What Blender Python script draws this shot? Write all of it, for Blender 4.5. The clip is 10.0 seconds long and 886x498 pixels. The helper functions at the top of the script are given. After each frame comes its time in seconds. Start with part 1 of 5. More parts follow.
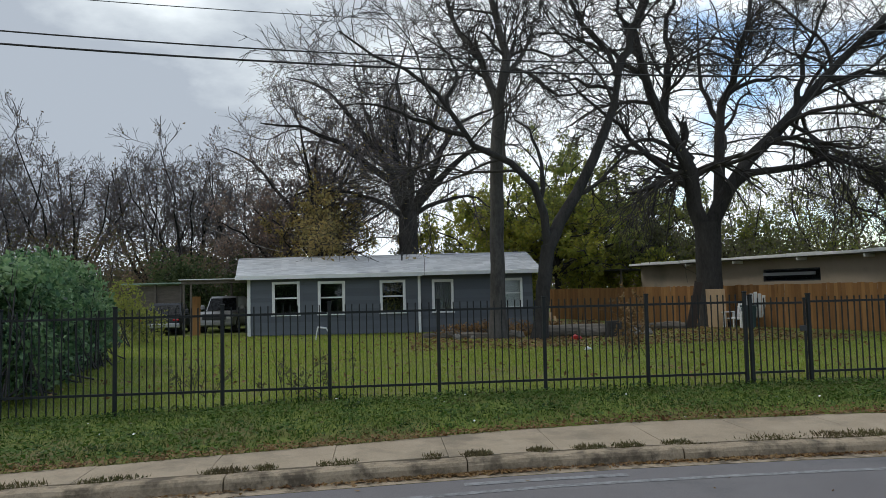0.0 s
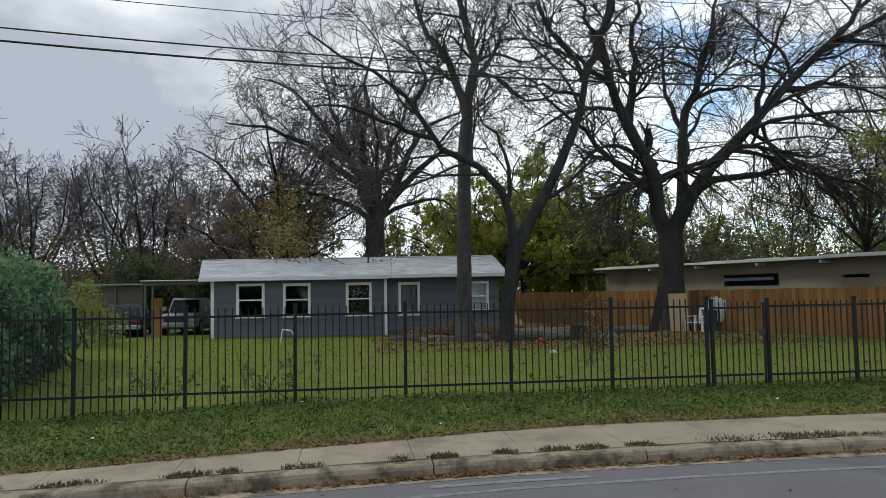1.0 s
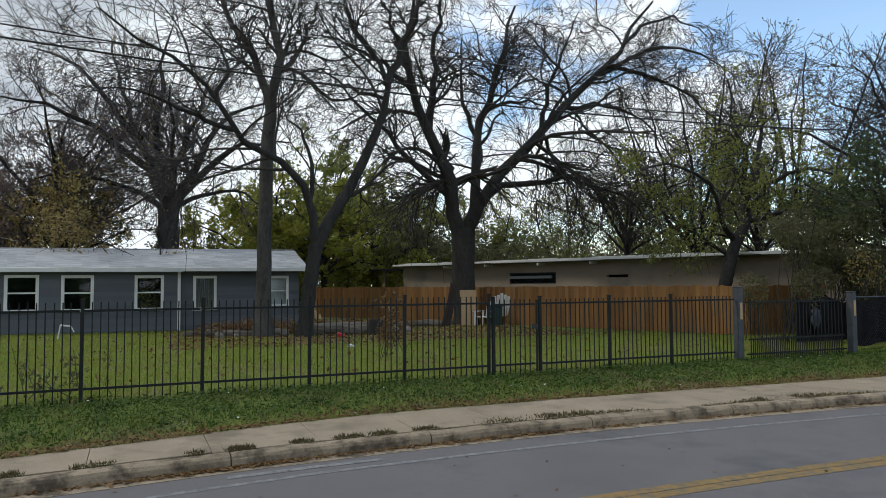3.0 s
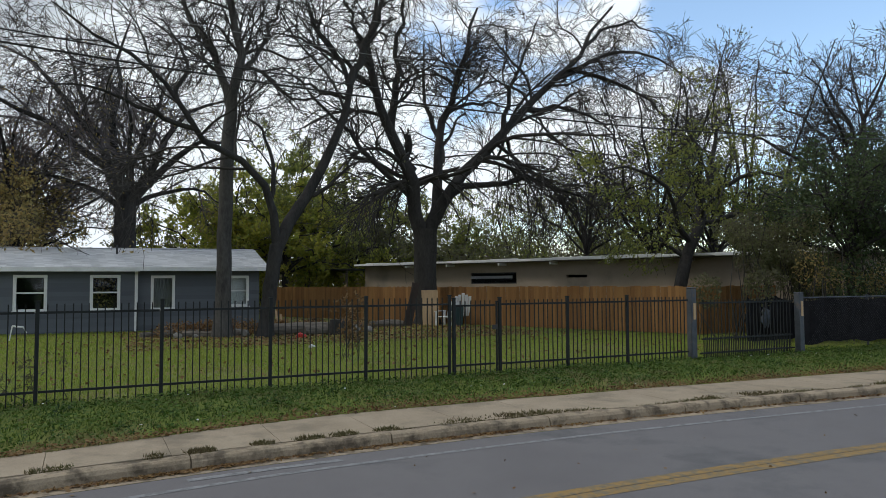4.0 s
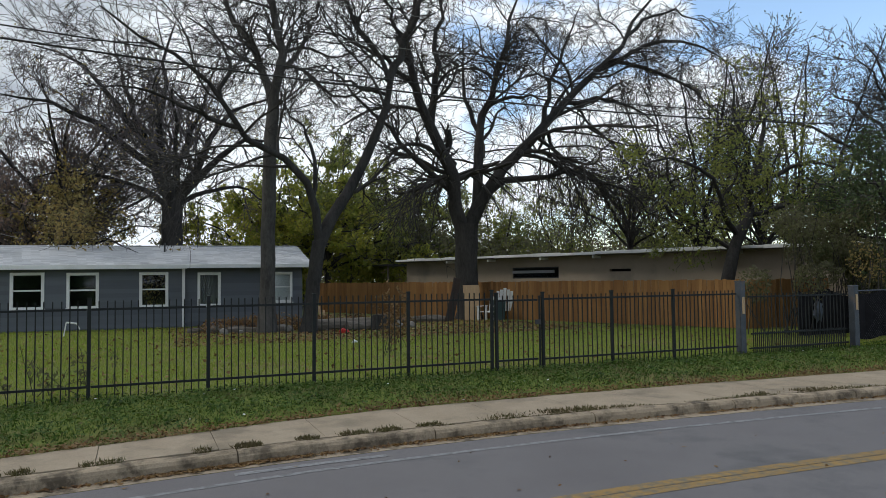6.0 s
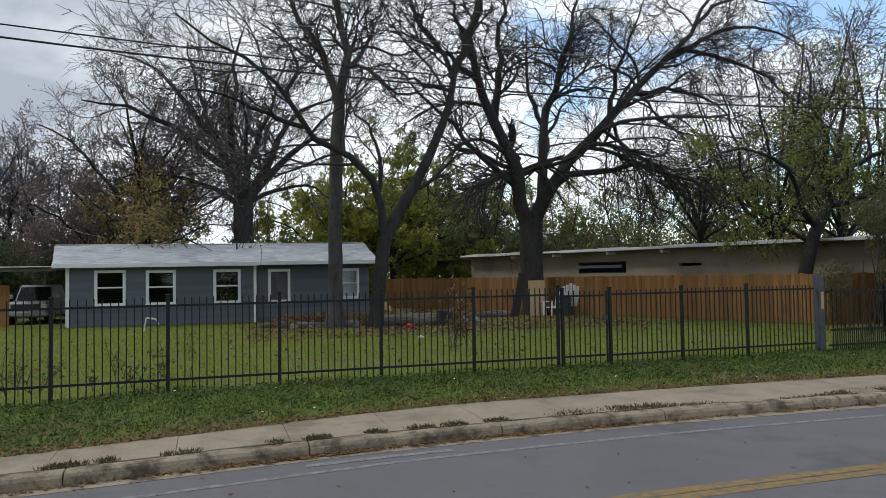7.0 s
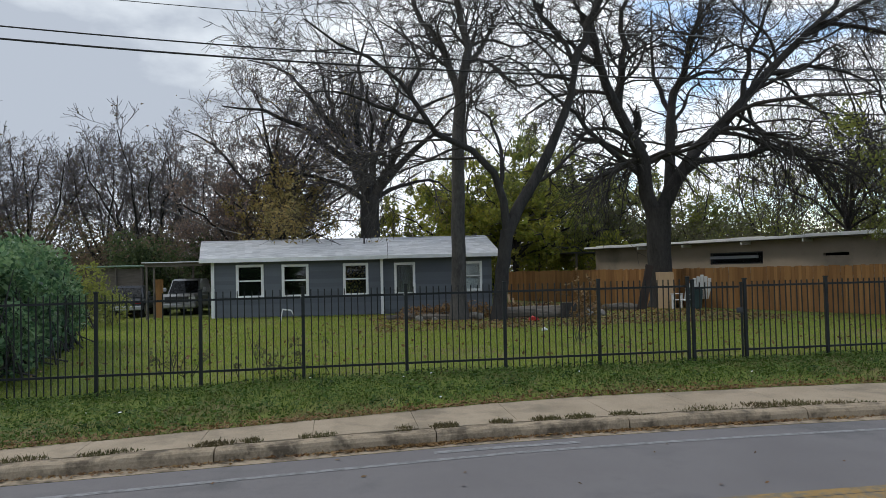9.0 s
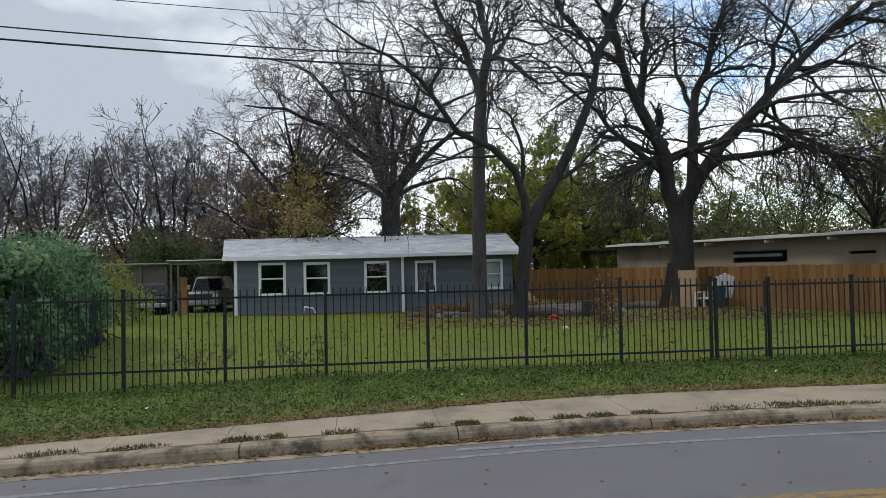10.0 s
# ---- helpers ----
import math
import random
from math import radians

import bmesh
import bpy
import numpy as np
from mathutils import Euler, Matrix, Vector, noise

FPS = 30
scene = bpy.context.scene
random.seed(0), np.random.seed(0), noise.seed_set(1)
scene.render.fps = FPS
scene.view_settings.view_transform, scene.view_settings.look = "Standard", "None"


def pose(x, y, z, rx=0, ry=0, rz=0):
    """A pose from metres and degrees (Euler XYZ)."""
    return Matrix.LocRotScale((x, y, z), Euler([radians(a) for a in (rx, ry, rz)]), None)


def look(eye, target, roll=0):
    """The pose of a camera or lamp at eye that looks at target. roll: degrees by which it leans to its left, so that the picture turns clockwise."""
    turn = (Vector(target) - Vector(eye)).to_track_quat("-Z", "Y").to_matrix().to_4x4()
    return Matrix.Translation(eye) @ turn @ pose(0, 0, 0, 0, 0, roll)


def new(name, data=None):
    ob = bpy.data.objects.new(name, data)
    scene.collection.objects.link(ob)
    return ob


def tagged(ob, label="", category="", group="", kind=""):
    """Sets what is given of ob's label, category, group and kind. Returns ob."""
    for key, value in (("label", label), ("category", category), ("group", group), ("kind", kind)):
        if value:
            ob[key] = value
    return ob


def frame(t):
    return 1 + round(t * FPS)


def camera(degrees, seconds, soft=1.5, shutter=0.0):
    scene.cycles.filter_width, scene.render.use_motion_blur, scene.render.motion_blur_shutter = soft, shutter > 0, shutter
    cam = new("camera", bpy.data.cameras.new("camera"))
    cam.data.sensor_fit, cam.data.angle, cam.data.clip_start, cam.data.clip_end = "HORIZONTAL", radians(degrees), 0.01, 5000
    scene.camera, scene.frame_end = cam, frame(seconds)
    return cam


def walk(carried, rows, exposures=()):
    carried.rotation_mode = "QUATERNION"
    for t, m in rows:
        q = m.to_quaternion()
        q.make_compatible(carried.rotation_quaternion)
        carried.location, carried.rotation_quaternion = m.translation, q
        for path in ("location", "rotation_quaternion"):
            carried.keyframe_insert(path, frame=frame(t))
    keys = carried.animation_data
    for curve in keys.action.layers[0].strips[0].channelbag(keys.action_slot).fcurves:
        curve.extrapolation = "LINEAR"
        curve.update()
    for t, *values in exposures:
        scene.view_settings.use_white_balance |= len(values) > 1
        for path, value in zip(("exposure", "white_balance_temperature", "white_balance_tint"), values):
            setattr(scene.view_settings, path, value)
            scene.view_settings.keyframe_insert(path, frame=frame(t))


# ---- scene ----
cam = camera(63.3, 10.0, soft=0.85)
# seconds, x, y, z, yaw, pitch, lean
ROWS = [
    (0.0, 0.134, 0.527, 1.721, -4.92, 3.35, 1.37),
    (0.5, 0.177, 0.650, 1.704, -5.70, 3.48, 1.18),
    (1.0, 0.113, 0.518, 1.716, -7.61, 3.54, 1.02),
    (1.5, 0.076, 0.500, 1.730, -10.77, 3.61, 0.84),
    (2.0, 0.032, 0.362, 1.743, -15.00, 3.39, 0.73),
    (2.5, 0.003, 0.111, 1.752, -19.35, 3.05, 0.60),
    (3.0, -0.030, -0.103, 1.775, -23.35, 2.86, 0.42),
    (4.5, -0.080, -0.252, 1.830, -26.48, 2.76, 0.36),
    (5.0, -0.073, -0.185, 1.820, -25.94, 2.69, 0.47),
    (6.5, -0.063, -0.179, 1.826, -20.83, 2.24, 0.87),
    (7.0, -0.082, -0.206, 1.828, -17.97, 2.11, 1.01),
    (7.5, -0.072, -0.197, 1.827, -14.95, 1.99, 1.08),
    (8.0, -0.065, -0.174, 1.814, -12.14, 1.92, 1.24),
    (8.5, -0.079, -0.197, 1.804, -9.88, 1.83, 1.33),
    (9.0, -0.110, -0.270, 1.809, -8.24, 1.75, 1.37),
    (9.5, -0.113, -0.284, 1.807, -7.13, 1.70, 1.33),
    (10.0, -0.135, -0.327, 1.821, -6.62, 1.61, 1.31),
]
walk(cam, [(t, pose(x, y, z, 90 + pitch, 0, yaw) @ pose(0, 0, 0, 0, 0, -lean)) for t, x, y, z, yaw, pitch, lean in ROWS],
     exposures=[(0.0, 0.08, 6500, 6), (3.0, 0.0, 6500, 6), (4.5, -0.04, 6500, 6), (6.5, 0.03, 6500, 7), (8.0, 0.13, 6500, 8), (10.0, 0.22, 6500, 8)])

# ---- sky and sun: bright broken cloud, thick and grey to the west, blue to the east ----
SUN_AZ, SUN_EL = -70.0, 44.0
world = bpy.data.worlds.new("sky")
scene.world = world
world.use_nodes = True
wn, wl = world.node_tree.nodes, world.node_tree.links
wn.clear()
wout = wn.new("ShaderNodeOutputWorld")
sky = wn.new("ShaderNodeTexSky")
sky.sky_type, sky.sun_disc = "NISHITA", False
sky.sun_elevation, sky.sun_rotation = radians(SUN_EL), radians(SUN_AZ)
sky_bg = wn.new("ShaderNodeBackground")
sky_bg.inputs["Strength"].default_value = 0.25
wl.new(sky.outputs[0], sky_bg.inputs[0])
wco = wn.new("ShaderNodeTexCoord")


def world_noise(scale, detail, rough, offset, stretch):
    m = wn.new("ShaderNodeMapping")
    m.inputs["Location"].default_value = offset
    m.inputs["Scale"].default_value = stretch
    n = wn.new("ShaderNodeTexNoise")
    n.inputs["Scale"].default_value, n.inputs["Detail"].default_value, n.inputs["Roughness"].default_value = scale, detail, rough
    wl.new(wco.outputs["Generated"], m.inputs[0])
    wl.new(m.outputs[0], n.inputs["Vector"])
    return n.outputs["Fac"]


def world_math(op, a, b, c=0.0):
    n = wn.new("ShaderNodeMath")
    n.operation = op
    for i, v in enumerate((a, b, c)):
        if isinstance(v, (int, float)):
            n.inputs[i].default_value = v
        else:
            wl.new(v, n.inputs[i])
    return n.outputs[0]


wsep = wn.new("ShaderNodeSeparateXYZ")
wl.new(wco.outputs["Generated"], wsep.inputs[0])
cover = world_math("SUBTRACT", world_math("MULTIPLY", world_noise(3.2, 9, 0.58, (1.7, 0.4, 0.2), (1, 1, 1.7)), 1.9), world_math("MULTIPLY", wsep.outputs[0], 0.84))
cover_ramp = wn.new("ShaderNodeValToRGB")
cover_ramp.color_ramp.elements[0].position, cover_ramp.color_ramp.elements[1].position = 0.47, 0.62
wl.new(cover, cover_ramp.inputs[0])
body = world_math("ADD", world_math("MULTIPLY_ADD", world_noise(2.6, 7, 0.55, (0.3, 2.1, 0.9), (1, 1, 2.2)), 1.5, -0.31), world_math("MULTIPLY", wsep.outputs[0], 1.0))
body_ramp = wn.new("ShaderNodeValToRGB")
els = body_ramp.color_ramp.elements
els[0].position, els[0].color = 0.08, (0.44, 0.485, 0.57, 1)
els[1].position, els[1].color = 0.41, (1.0, 1.05, 1.12, 1)
mid = els.new(0.27)
mid.color = (0.72, 0.77, 0.84, 1)
wl.new(body, body_ramp.inputs[0])
cloud_bg = wn.new("ShaderNodeBackground")
cloud_bg.inputs["Strength"].default_value = 1.0
wl.new(body_ramp.outputs[0], cloud_bg.inputs[0])
wmix = wn.new("ShaderNodeMixShader")
wl.new(cover_ramp.outputs[0], wmix.inputs[0])
wl.new(sky_bg.outputs[0], wmix.inputs[1])
wl.new(cloud_bg.outputs[0], wmix.inputs[2])
wl.new(wmix.outputs[0], wout.inputs[0])

sun = new("sun", bpy.data.lights.new("sun", "SUN"))
sun.data.energy, sun.data.angle, sun.data.color = 1.4, radians(12), (1.0, 0.95, 0.87)
sun.matrix_world = look((math.sin(radians(SUN_AZ)) * math.cos(radians(SUN_EL)) * 60, math.cos(radians(SUN_AZ)) * math.cos(radians(SUN_EL)) * 60, math.sin(radians(SUN_EL)) * 60), (0, 0, 0))


# ---- materials ----
def material(name, lo, hi, rough=0.8, scale=1.5, fine=40.0, bump=0.3, metal=0.0, stain=None, stain_scale=0.4, stain_at=0.62, rand="", spec=0.4, depth=0.01, stretch=(1, 1, 1)):
    """Two scales of grain between lo and hi, an optional stain, and a fine relief."""
    m = bpy.data.materials.new(name)
    m.use_nodes = True
    n, l = m.node_tree.nodes, m.node_tree.links
    b = n["Principled BSDF"]
    b.inputs["Roughness"].default_value, b.inputs["Metallic"].default_value, b.inputs["Specular IOR Level"].default_value = rough, metal, spec
    geo = n.new("ShaderNodeNewGeometry")
    mp = n.new("ShaderNodeMapping")
    mp.inputs["Scale"].default_value = stretch
    l.new(geo.outputs["Position"], mp.inputs[0])

    def noise_at(s, d=4, r=0.6):
        x = n.new("ShaderNodeTexNoise")
        x.inputs["Scale"].default_value, x.inputs["Detail"].default_value, x.inputs["Roughness"].default_value = s, d, r
        l.new(mp.outputs[0], x.inputs["Vector"])
        return x.outputs["Fac"]

    coarse, grain = noise_at(scale), noise_at(fine, 6, 0.7)
    add = n.new("ShaderNodeMath")
    add.operation = "MULTIPLY_ADD"
    l.new(coarse, add.inputs[0])
    add.inputs[1].default_value = 0.9
    half = n.new("ShaderNodeMath")
    half.operation = "MULTIPLY_ADD"
    l.new(grain, half.inputs[0])
    half.inputs[1].default_value, half.inputs[2].default_value = 0.9, -0.4
    l.new(half.outputs[0], add.inputs[2])
    value = add.outputs[0]
    if rand:
        if rand == "island":
            source = geo.outputs["Random Per Island"]
        else:
            source = n.new("ShaderNodeObjectInfo").outputs["Random"]
        mixr = n.new("ShaderNodeMath")
        mixr.operation = "MULTIPLY_ADD"
        l.new(source, mixr.inputs[0])
        mixr.inputs[1].default_value = 0.6
        sc = n.new("ShaderNodeMath")
        sc.operation = "MULTIPLY_ADD"
        l.new(value, sc.inputs[0])
        sc.inputs[1].default_value, sc.inputs[2].default_value = 0.6, -0.1
        l.new(sc.outputs[0], mixr.inputs[2])
        value = mixr.outputs[0]
    ramp = n.new("ShaderNodeValToRGB")
    ramp.color_ramp.elements[0].position, ramp.color_ramp.elements[0].color = 0.2, (*lo, 1)
    ramp.color_ramp.elements[1].position, ramp.color_ramp.elements[1].color = 0.8, (*hi, 1)
    l.new(value, ramp.inputs[0])
    colour = ramp.outputs[0]
    if stain:
        sr = n.new("ShaderNodeValToRGB")
        sr.color_ramp.elements[0].position, sr.color_ramp.elements[1].position = stain_at - 0.08, stain_at + 0.08
        l.new(noise_at(stain_scale, 7, 0.65), sr.inputs[0])
        mix = n.new("ShaderNodeMix")
        mix.data_type = "RGBA"
        l.new(sr.outputs[0], mix.inputs[0])
        l.new(colour, mix.inputs[6])
        mix.inputs[7].default_value = (*stain, 1)
        colour = mix.outputs[2]
    l.new(colour, b.inputs["Base Color"])
    if bump:
        bp = n.new("ShaderNodeBump")
        bp.inputs["Strength"].default_value, bp.inputs["Distance"].default_value = bump, depth
        l.new(grain, bp.inputs["Height"])
        l.new(bp.outputs[0], b.inputs["Normal"])
    return m


def leaf_material(name, colours, rough=0.6, through_light=0.25, clump=0.9):
    """Leaves: each takes one of several colours; thin, so some light passes."""
    m = bpy.data.materials.new(name)
    m.use_nodes = True
    n, l = m.node_tree.nodes, m.node_tree.links
    b, out = n["Principled BSDF"], n["Material Output"]
    b.inputs["Roughness"].default_value, b.inputs["Specular IOR Level"].default_value = rough, 0.3
    ramp = n.new("ShaderNodeValToRGB")
    e = ramp.color_ramp.elements
    e[0].color, e[1].color = (*colours[0], 1), (*colours[-1], 1)
    for i, c in enumerate(colours[1:-1], 1):
        e.new(i / (len(colours) - 1)).color = (*c, 1)
    geo = n.new("ShaderNodeNewGeometry")
    drift = n.new("ShaderNodeTexNoise")
    drift.inputs["Scale"].default_value, drift.inputs["Detail"].default_value = clump, 3
    l.new(geo.outputs["Position"], drift.inputs["Vector"])
    spread = n.new("ShaderNodeMath")
    spread.operation = "MULTIPLY_ADD"
    l.new(drift.outputs["Fac"], spread.inputs[0])
    spread.inputs[1].default_value, spread.inputs[2].default_value = 1.7, -0.62
    both = n.new("ShaderNodeMath")
    both.operation = "MULTIPLY_ADD"
    l.new(geo.outputs["Random Per Island"], both.inputs[0])
    both.inputs[1].default_value = 0.55
    l.new(spread.outputs[0], both.inputs[2])
    l.new(both.outputs[0], ramp.inputs[0])
    l.new(ramp.outputs[0], b.inputs["Base Color"])
    tr = n.new("ShaderNodeBsdfTranslucent")
    l.new(ramp.outputs[0], tr.inputs[0])
    mix = n.new("ShaderNodeMixShader")
    mix.inputs[0].default_value = through_light
    l.new(b.outputs[0], mix.inputs[1])
    l.new(tr.outputs[0], mix.inputs[2])
    l.new(mix.outputs[0], out.inputs[0])
    return m


def glass_material():
    m = bpy.data.materials.new("window_glass")
    m.use_nodes = True
    b = m.node_tree.nodes["Principled BSDF"]
    b.inputs["Base Color"].default_value = (0.8, 0.85, 0.85, 1)
    b.inputs["Roughness"].default_value, b.inputs["Transmission Weight"].default_value = 0.03, 1.0
    return m


ASPHALT = material("asphalt", (0.108, 0.100, 0.103), (0.158, 0.149, 0.151), 0.85, 0.5, 90, 0.35, stain=(0.085, 0.083, 0.086), stain_scale=0.5)
CONCRETE = material("pavement_concrete", (0.235, 0.185, 0.128), (0.36, 0.292, 0.212), 0.9, 1.6, 45, 0.5, stain=(0.19, 0.155, 0.11), stain_scale=1.1, stain_at=0.57)
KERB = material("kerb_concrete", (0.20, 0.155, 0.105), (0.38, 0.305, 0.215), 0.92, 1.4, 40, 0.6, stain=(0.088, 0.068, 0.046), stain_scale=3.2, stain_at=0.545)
WHITE_LINE = material("worn_white_paint", (0.17, 0.17, 0.178), (0.26, 0.26, 0.265), 0.8, 3, 60, 0.3, stain=(0.125, 0.123, 0.126), stain_scale=7, stain_at=0.53)
YELLOW_LINE = material("worn_yellow_paint", (0.21, 0.135, 0.05), (0.29, 0.18, 0.055), 0.8, 2, 60, 0.3, stain=(0.145, 0.12, 0.08), stain_scale=7, stain_at=0.52)
SOIL = material("soil_and_turf", (0.088, 0.12, 0.019), (0.158, 0.19, 0.032), 0.95, 0.6, 25, 0.6, stain=(0.15, 0.115, 0.055), stain_scale=0.35, stain_at=0.58, depth=0.03)
IRON = material("black_iron", (0.010, 0.012, 0.013), (0.022, 0.025, 0.026), 0.6, 3, 50, 0.1, spec=0.2)
GALV = material("weathered_steel_post", (0.045, 0.052, 0.064), (0.095, 0.105, 0.125), 0.6, 4, 50, 0.2, metal=0.3, stain=(0.16, 0.10, 0.06), stain_scale=4, stain_at=0.66)
SIDING = material("grey_painted_siding", (0.085, 0.095, 0.115), (0.115, 0.128, 0.15), 0.7, 0.8, 30, 0.15, stretch=(0.3, 1, 3), rand="object")
TRIM = material("white_painted_trim", (0.62, 0.63, 0.64), (0.80, 0.80, 0.80), 0.6, 2, 40, 0.1)
SHINGLE = material("pale_grey_shingles", (0.38, 0.39, 0.41), (0.55, 0.56, 0.58), 0.9, 1.2, 25, 0.4, stain=(0.32, 0.33, 0.34), stain_scale=0.7, rand="island")
# Room gloom put into the colour: near-black, so the panes look dark.
INSIDE = material("unlit_room_black", (0.012, 0.012, 0.013), (0.02, 0.02, 0.02), 0.9, 1, 20, 0)
CURTAIN = material("grey_curtain", (0.20, 0.21, 0.23), (0.30, 0.31, 0.33), 0.9, 2, 30, 0.2, stretch=(6, 6, 1))
BLIND = material("white_blind", (0.55, 0.56, 0.57), (0.7, 0.71, 0.72), 0.7, 2, 30, 0.1)
GLASS = glass_material()
CEDAR = material("brown_cedar_boards", (0.20, 0.095, 0.032), (0.33, 0.17, 0.06), 0.85, 2.5, 50, 0.3, rand="object", stretch=(4, 4, 0.5), stain=(0.16, 0.08, 0.03), stain_scale=0.5)
STUCCO = material("tan_stucco", (0.27, 0.22, 0.17), (0.36, 0.295, 0.235), 0.9, 0.6, 30, 0.3, stain=(0.22, 0.19, 0.155), stain_scale=0.5)
BARK = material("dark_grey_bark", (0.012, 0.0115, 0.011), (0.055, 0.051, 0.049), 0.95, 2.5, 14, 1.0, depth=0.03, stretch=(1, 1, 0.35))
BARK_PALE = material("pale_grey_bark", (0.03, 0.028, 0.027), (0.105, 0.098, 0.092), 0.95, 2.5, 14, 1.0, depth=0.03, stretch=(1, 1, 0.35))
TWIG = material("brown_twigs", (0.022, 0.020, 0.019), (0.06, 0.054, 0.05), 0.9, 2, 20, 0)
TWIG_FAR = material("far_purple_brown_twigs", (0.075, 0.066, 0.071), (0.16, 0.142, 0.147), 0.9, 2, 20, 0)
CABLE = material("black_cable", (0.01, 0.01, 0.01), (0.02, 0.02, 0.02), 0.6, 2, 20, 0)
CABLE_GREY = material("grey_aluminium_wire", (0.10, 0.10, 0.10), (0.18, 0.18, 0.18), 0.5, 2, 20, 0)
DARK_METAL = material("dark_metal", (0.02, 0.02, 0.022), (0.04, 0.04, 0.045), 0.5, 3, 40, 0.1)
WHITE_PLASTIC = material("white_plastic", (0.60, 0.60, 0.60), (0.78, 0.78, 0.78), 0.45, 3, 40, 0.05)
TEAL = material("dark_teal_plastic", (0.015, 0.035, 0.04), (0.03, 0.06, 0.065), 0.5, 3, 40, 0.05)
PALE_WOOD = material("pale_new_wood", (0.38, 0.25, 0.14), (0.52, 0.37, 0.22), 0.8, 3, 50, 0.2, stretch=(5, 5, 0.6))
OLD_WOOD = material("old_grey_wood", (0.07, 0.06, 0.05), (0.16, 0.14, 0.12), 0.9, 3, 40, 0.5, stretch=(1, 4, 4))
DARK_WOOD = material("dark_stained_wood", (0.02, 0.014, 0.012), (0.05, 0.035, 0.028), 0.8, 3, 40, 0.3)
STONE = material("grey_rubble", (0.085, 0.08, 0.075), (0.19, 0.18, 0.165), 0.9, 3, 30, 0.6, rand="island")
RED_PLASTIC = material("red_plastic", (0.32, 0.015, 0.015), (0.45, 0.03, 0.025), 0.5, 3, 40, 0.05)
PAPER = material("white_litter", (0.6, 0.62, 0.66), (0.8, 0.82, 0.86), 0.8, 6, 40, 0.1)
# Fence mesh cloth; also the sheet that paints shade behind the drive gate.
SCREEN = material("windscreen_and_shade_black", (0.008, 0.008, 0.0095), (0.024, 0.023, 0.026), 1.0, 2, 60, 0.2, spec=0.05)
BLUE_PAINT = material("blue_painted_metal", (0.02, 0.10, 0.34), (0.04, 0.15, 0.45), 0.5, 2, 40, 0.1)
CAR_SILVER = material("silver_car_paint", (0.30, 0.31, 0.33), (0.38, 0.39, 0.41), 0.3, 2, 40, 0, metal=0.4)
CAR_DARK = material("dark_car_paint", (0.03, 0.035, 0.045), (0.05, 0.055, 0.065), 0.3, 2, 40, 0, metal=0.3)
TYRE = material("black_rubber", (0.015, 0.015, 0.015), (0.03, 0.03, 0.03), 0.85, 3, 40, 0.2)
CAR_GLASS = material("dark_tinted_glass", (0.012, 0.014, 0.016), (0.02, 0.022, 0.025), 0.08, 1, 10, 0, spec=0.6)
LENS_CLEAR = material("clear_headlight", (0.55, 0.56, 0.58), (0.7, 0.7, 0.7), 0.2, 3, 30, 0)
LENS_RED = material("red_tail_light", (0.35, 0.01, 0.015), (0.45, 0.02, 0.02), 0.25, 3, 30, 0)
GREEN_ROOF = material("pale_green_metal_roof", (0.16, 0.24, 0.19), (0.24, 0.33, 0.26), 0.6, 2, 30, 0.1)

GRASS_YARD = leaf_material("lawn_grass", [(0.16, 0.24, 0.025), (0.23, 0.32, 0.04), (0.34, 0.34, 0.09), (0.19, 0.28, 0.03), (0.26, 0.24, 0.09)], 0.6, 0.45)
GRASS_VERGE = leaf_material("verge_weeds", [(0.020, 0.045, 0.008), (0.042, 0.088, 0.012), (0.085, 0.14, 0.022), (0.06, 0.105, 0.016), (0.11, 0.10, 0.035)], 0.6, 0.3, 1.6)
GRASS_WEED = leaf_material("kerb_weed_blades", [(0.055, 0.058, 0.02), (0.10, 0.095, 0.034), (0.13, 0.10, 0.05), (0.05, 0.045, 0.02)], 0.7, 0.3)
GRASS_DRY = leaf_material("dry_grass", [(0.10, 0.075, 0.03), (0.07, 0.07, 0.025), (0.16, 0.12, 0.055), (0.05, 0.045, 0.02)])
LITTER = leaf_material("fallen_leaves", [(0.06, 0.03, 0.015), (0.15, 0.08, 0.035), (0.24, 0.15, 0.06), (0.09, 0.05, 0.025)])
LEAF_VINE = leaf_material("vine_leaves", [(0.025, 0.058, 0.03), (0.07, 0.14, 0.065), (0.14, 0.24, 0.11), (0.26, 0.36, 0.18), (0.11, 0.19, 0.09)], 0.32, 0.45, 2.4)
LEAF_GREEN = leaf_material("green_leaves", [(0.11, 0.14, 0.04), (0.18, 0.21, 0.06), (0.28, 0.29, 0.07), (0.15, 0.17, 0.055)], 0.6, 0.62)
LEAF_YELLOW = leaf_material("yellow_green_leaves", [(0.17, 0.22, 0.045), (0.28, 0.31, 0.06), (0.42, 0.39, 0.075), (0.22, 0.26, 0.055)], 0.6, 0.65)
LEAF_GOLD = leaf_material("brown_gold_leaves", [(0.22, 0.16, 0.07), (0.34, 0.25, 0.09), (0.26, 0.23, 0.09), (0.17, 0.135, 0.07)], 0.6, 0.6)
LEAF_BROWN = leaf_material("brown_thicket", [(0.11, 0.085, 0.065), (0.18, 0.125, 0.09), (0.12, 0.12, 0.06), (0.10, 0.085, 0.075)], 0.7, 0.55)
LEAF_RUSSET = leaf_material("russet_leaves", [(0.15, 0.11, 0.10), (0.25, 0.175, 0.145), (0.19, 0.155, 0.13), (0.13, 0.11, 0.105)], 0.7, 0.6)
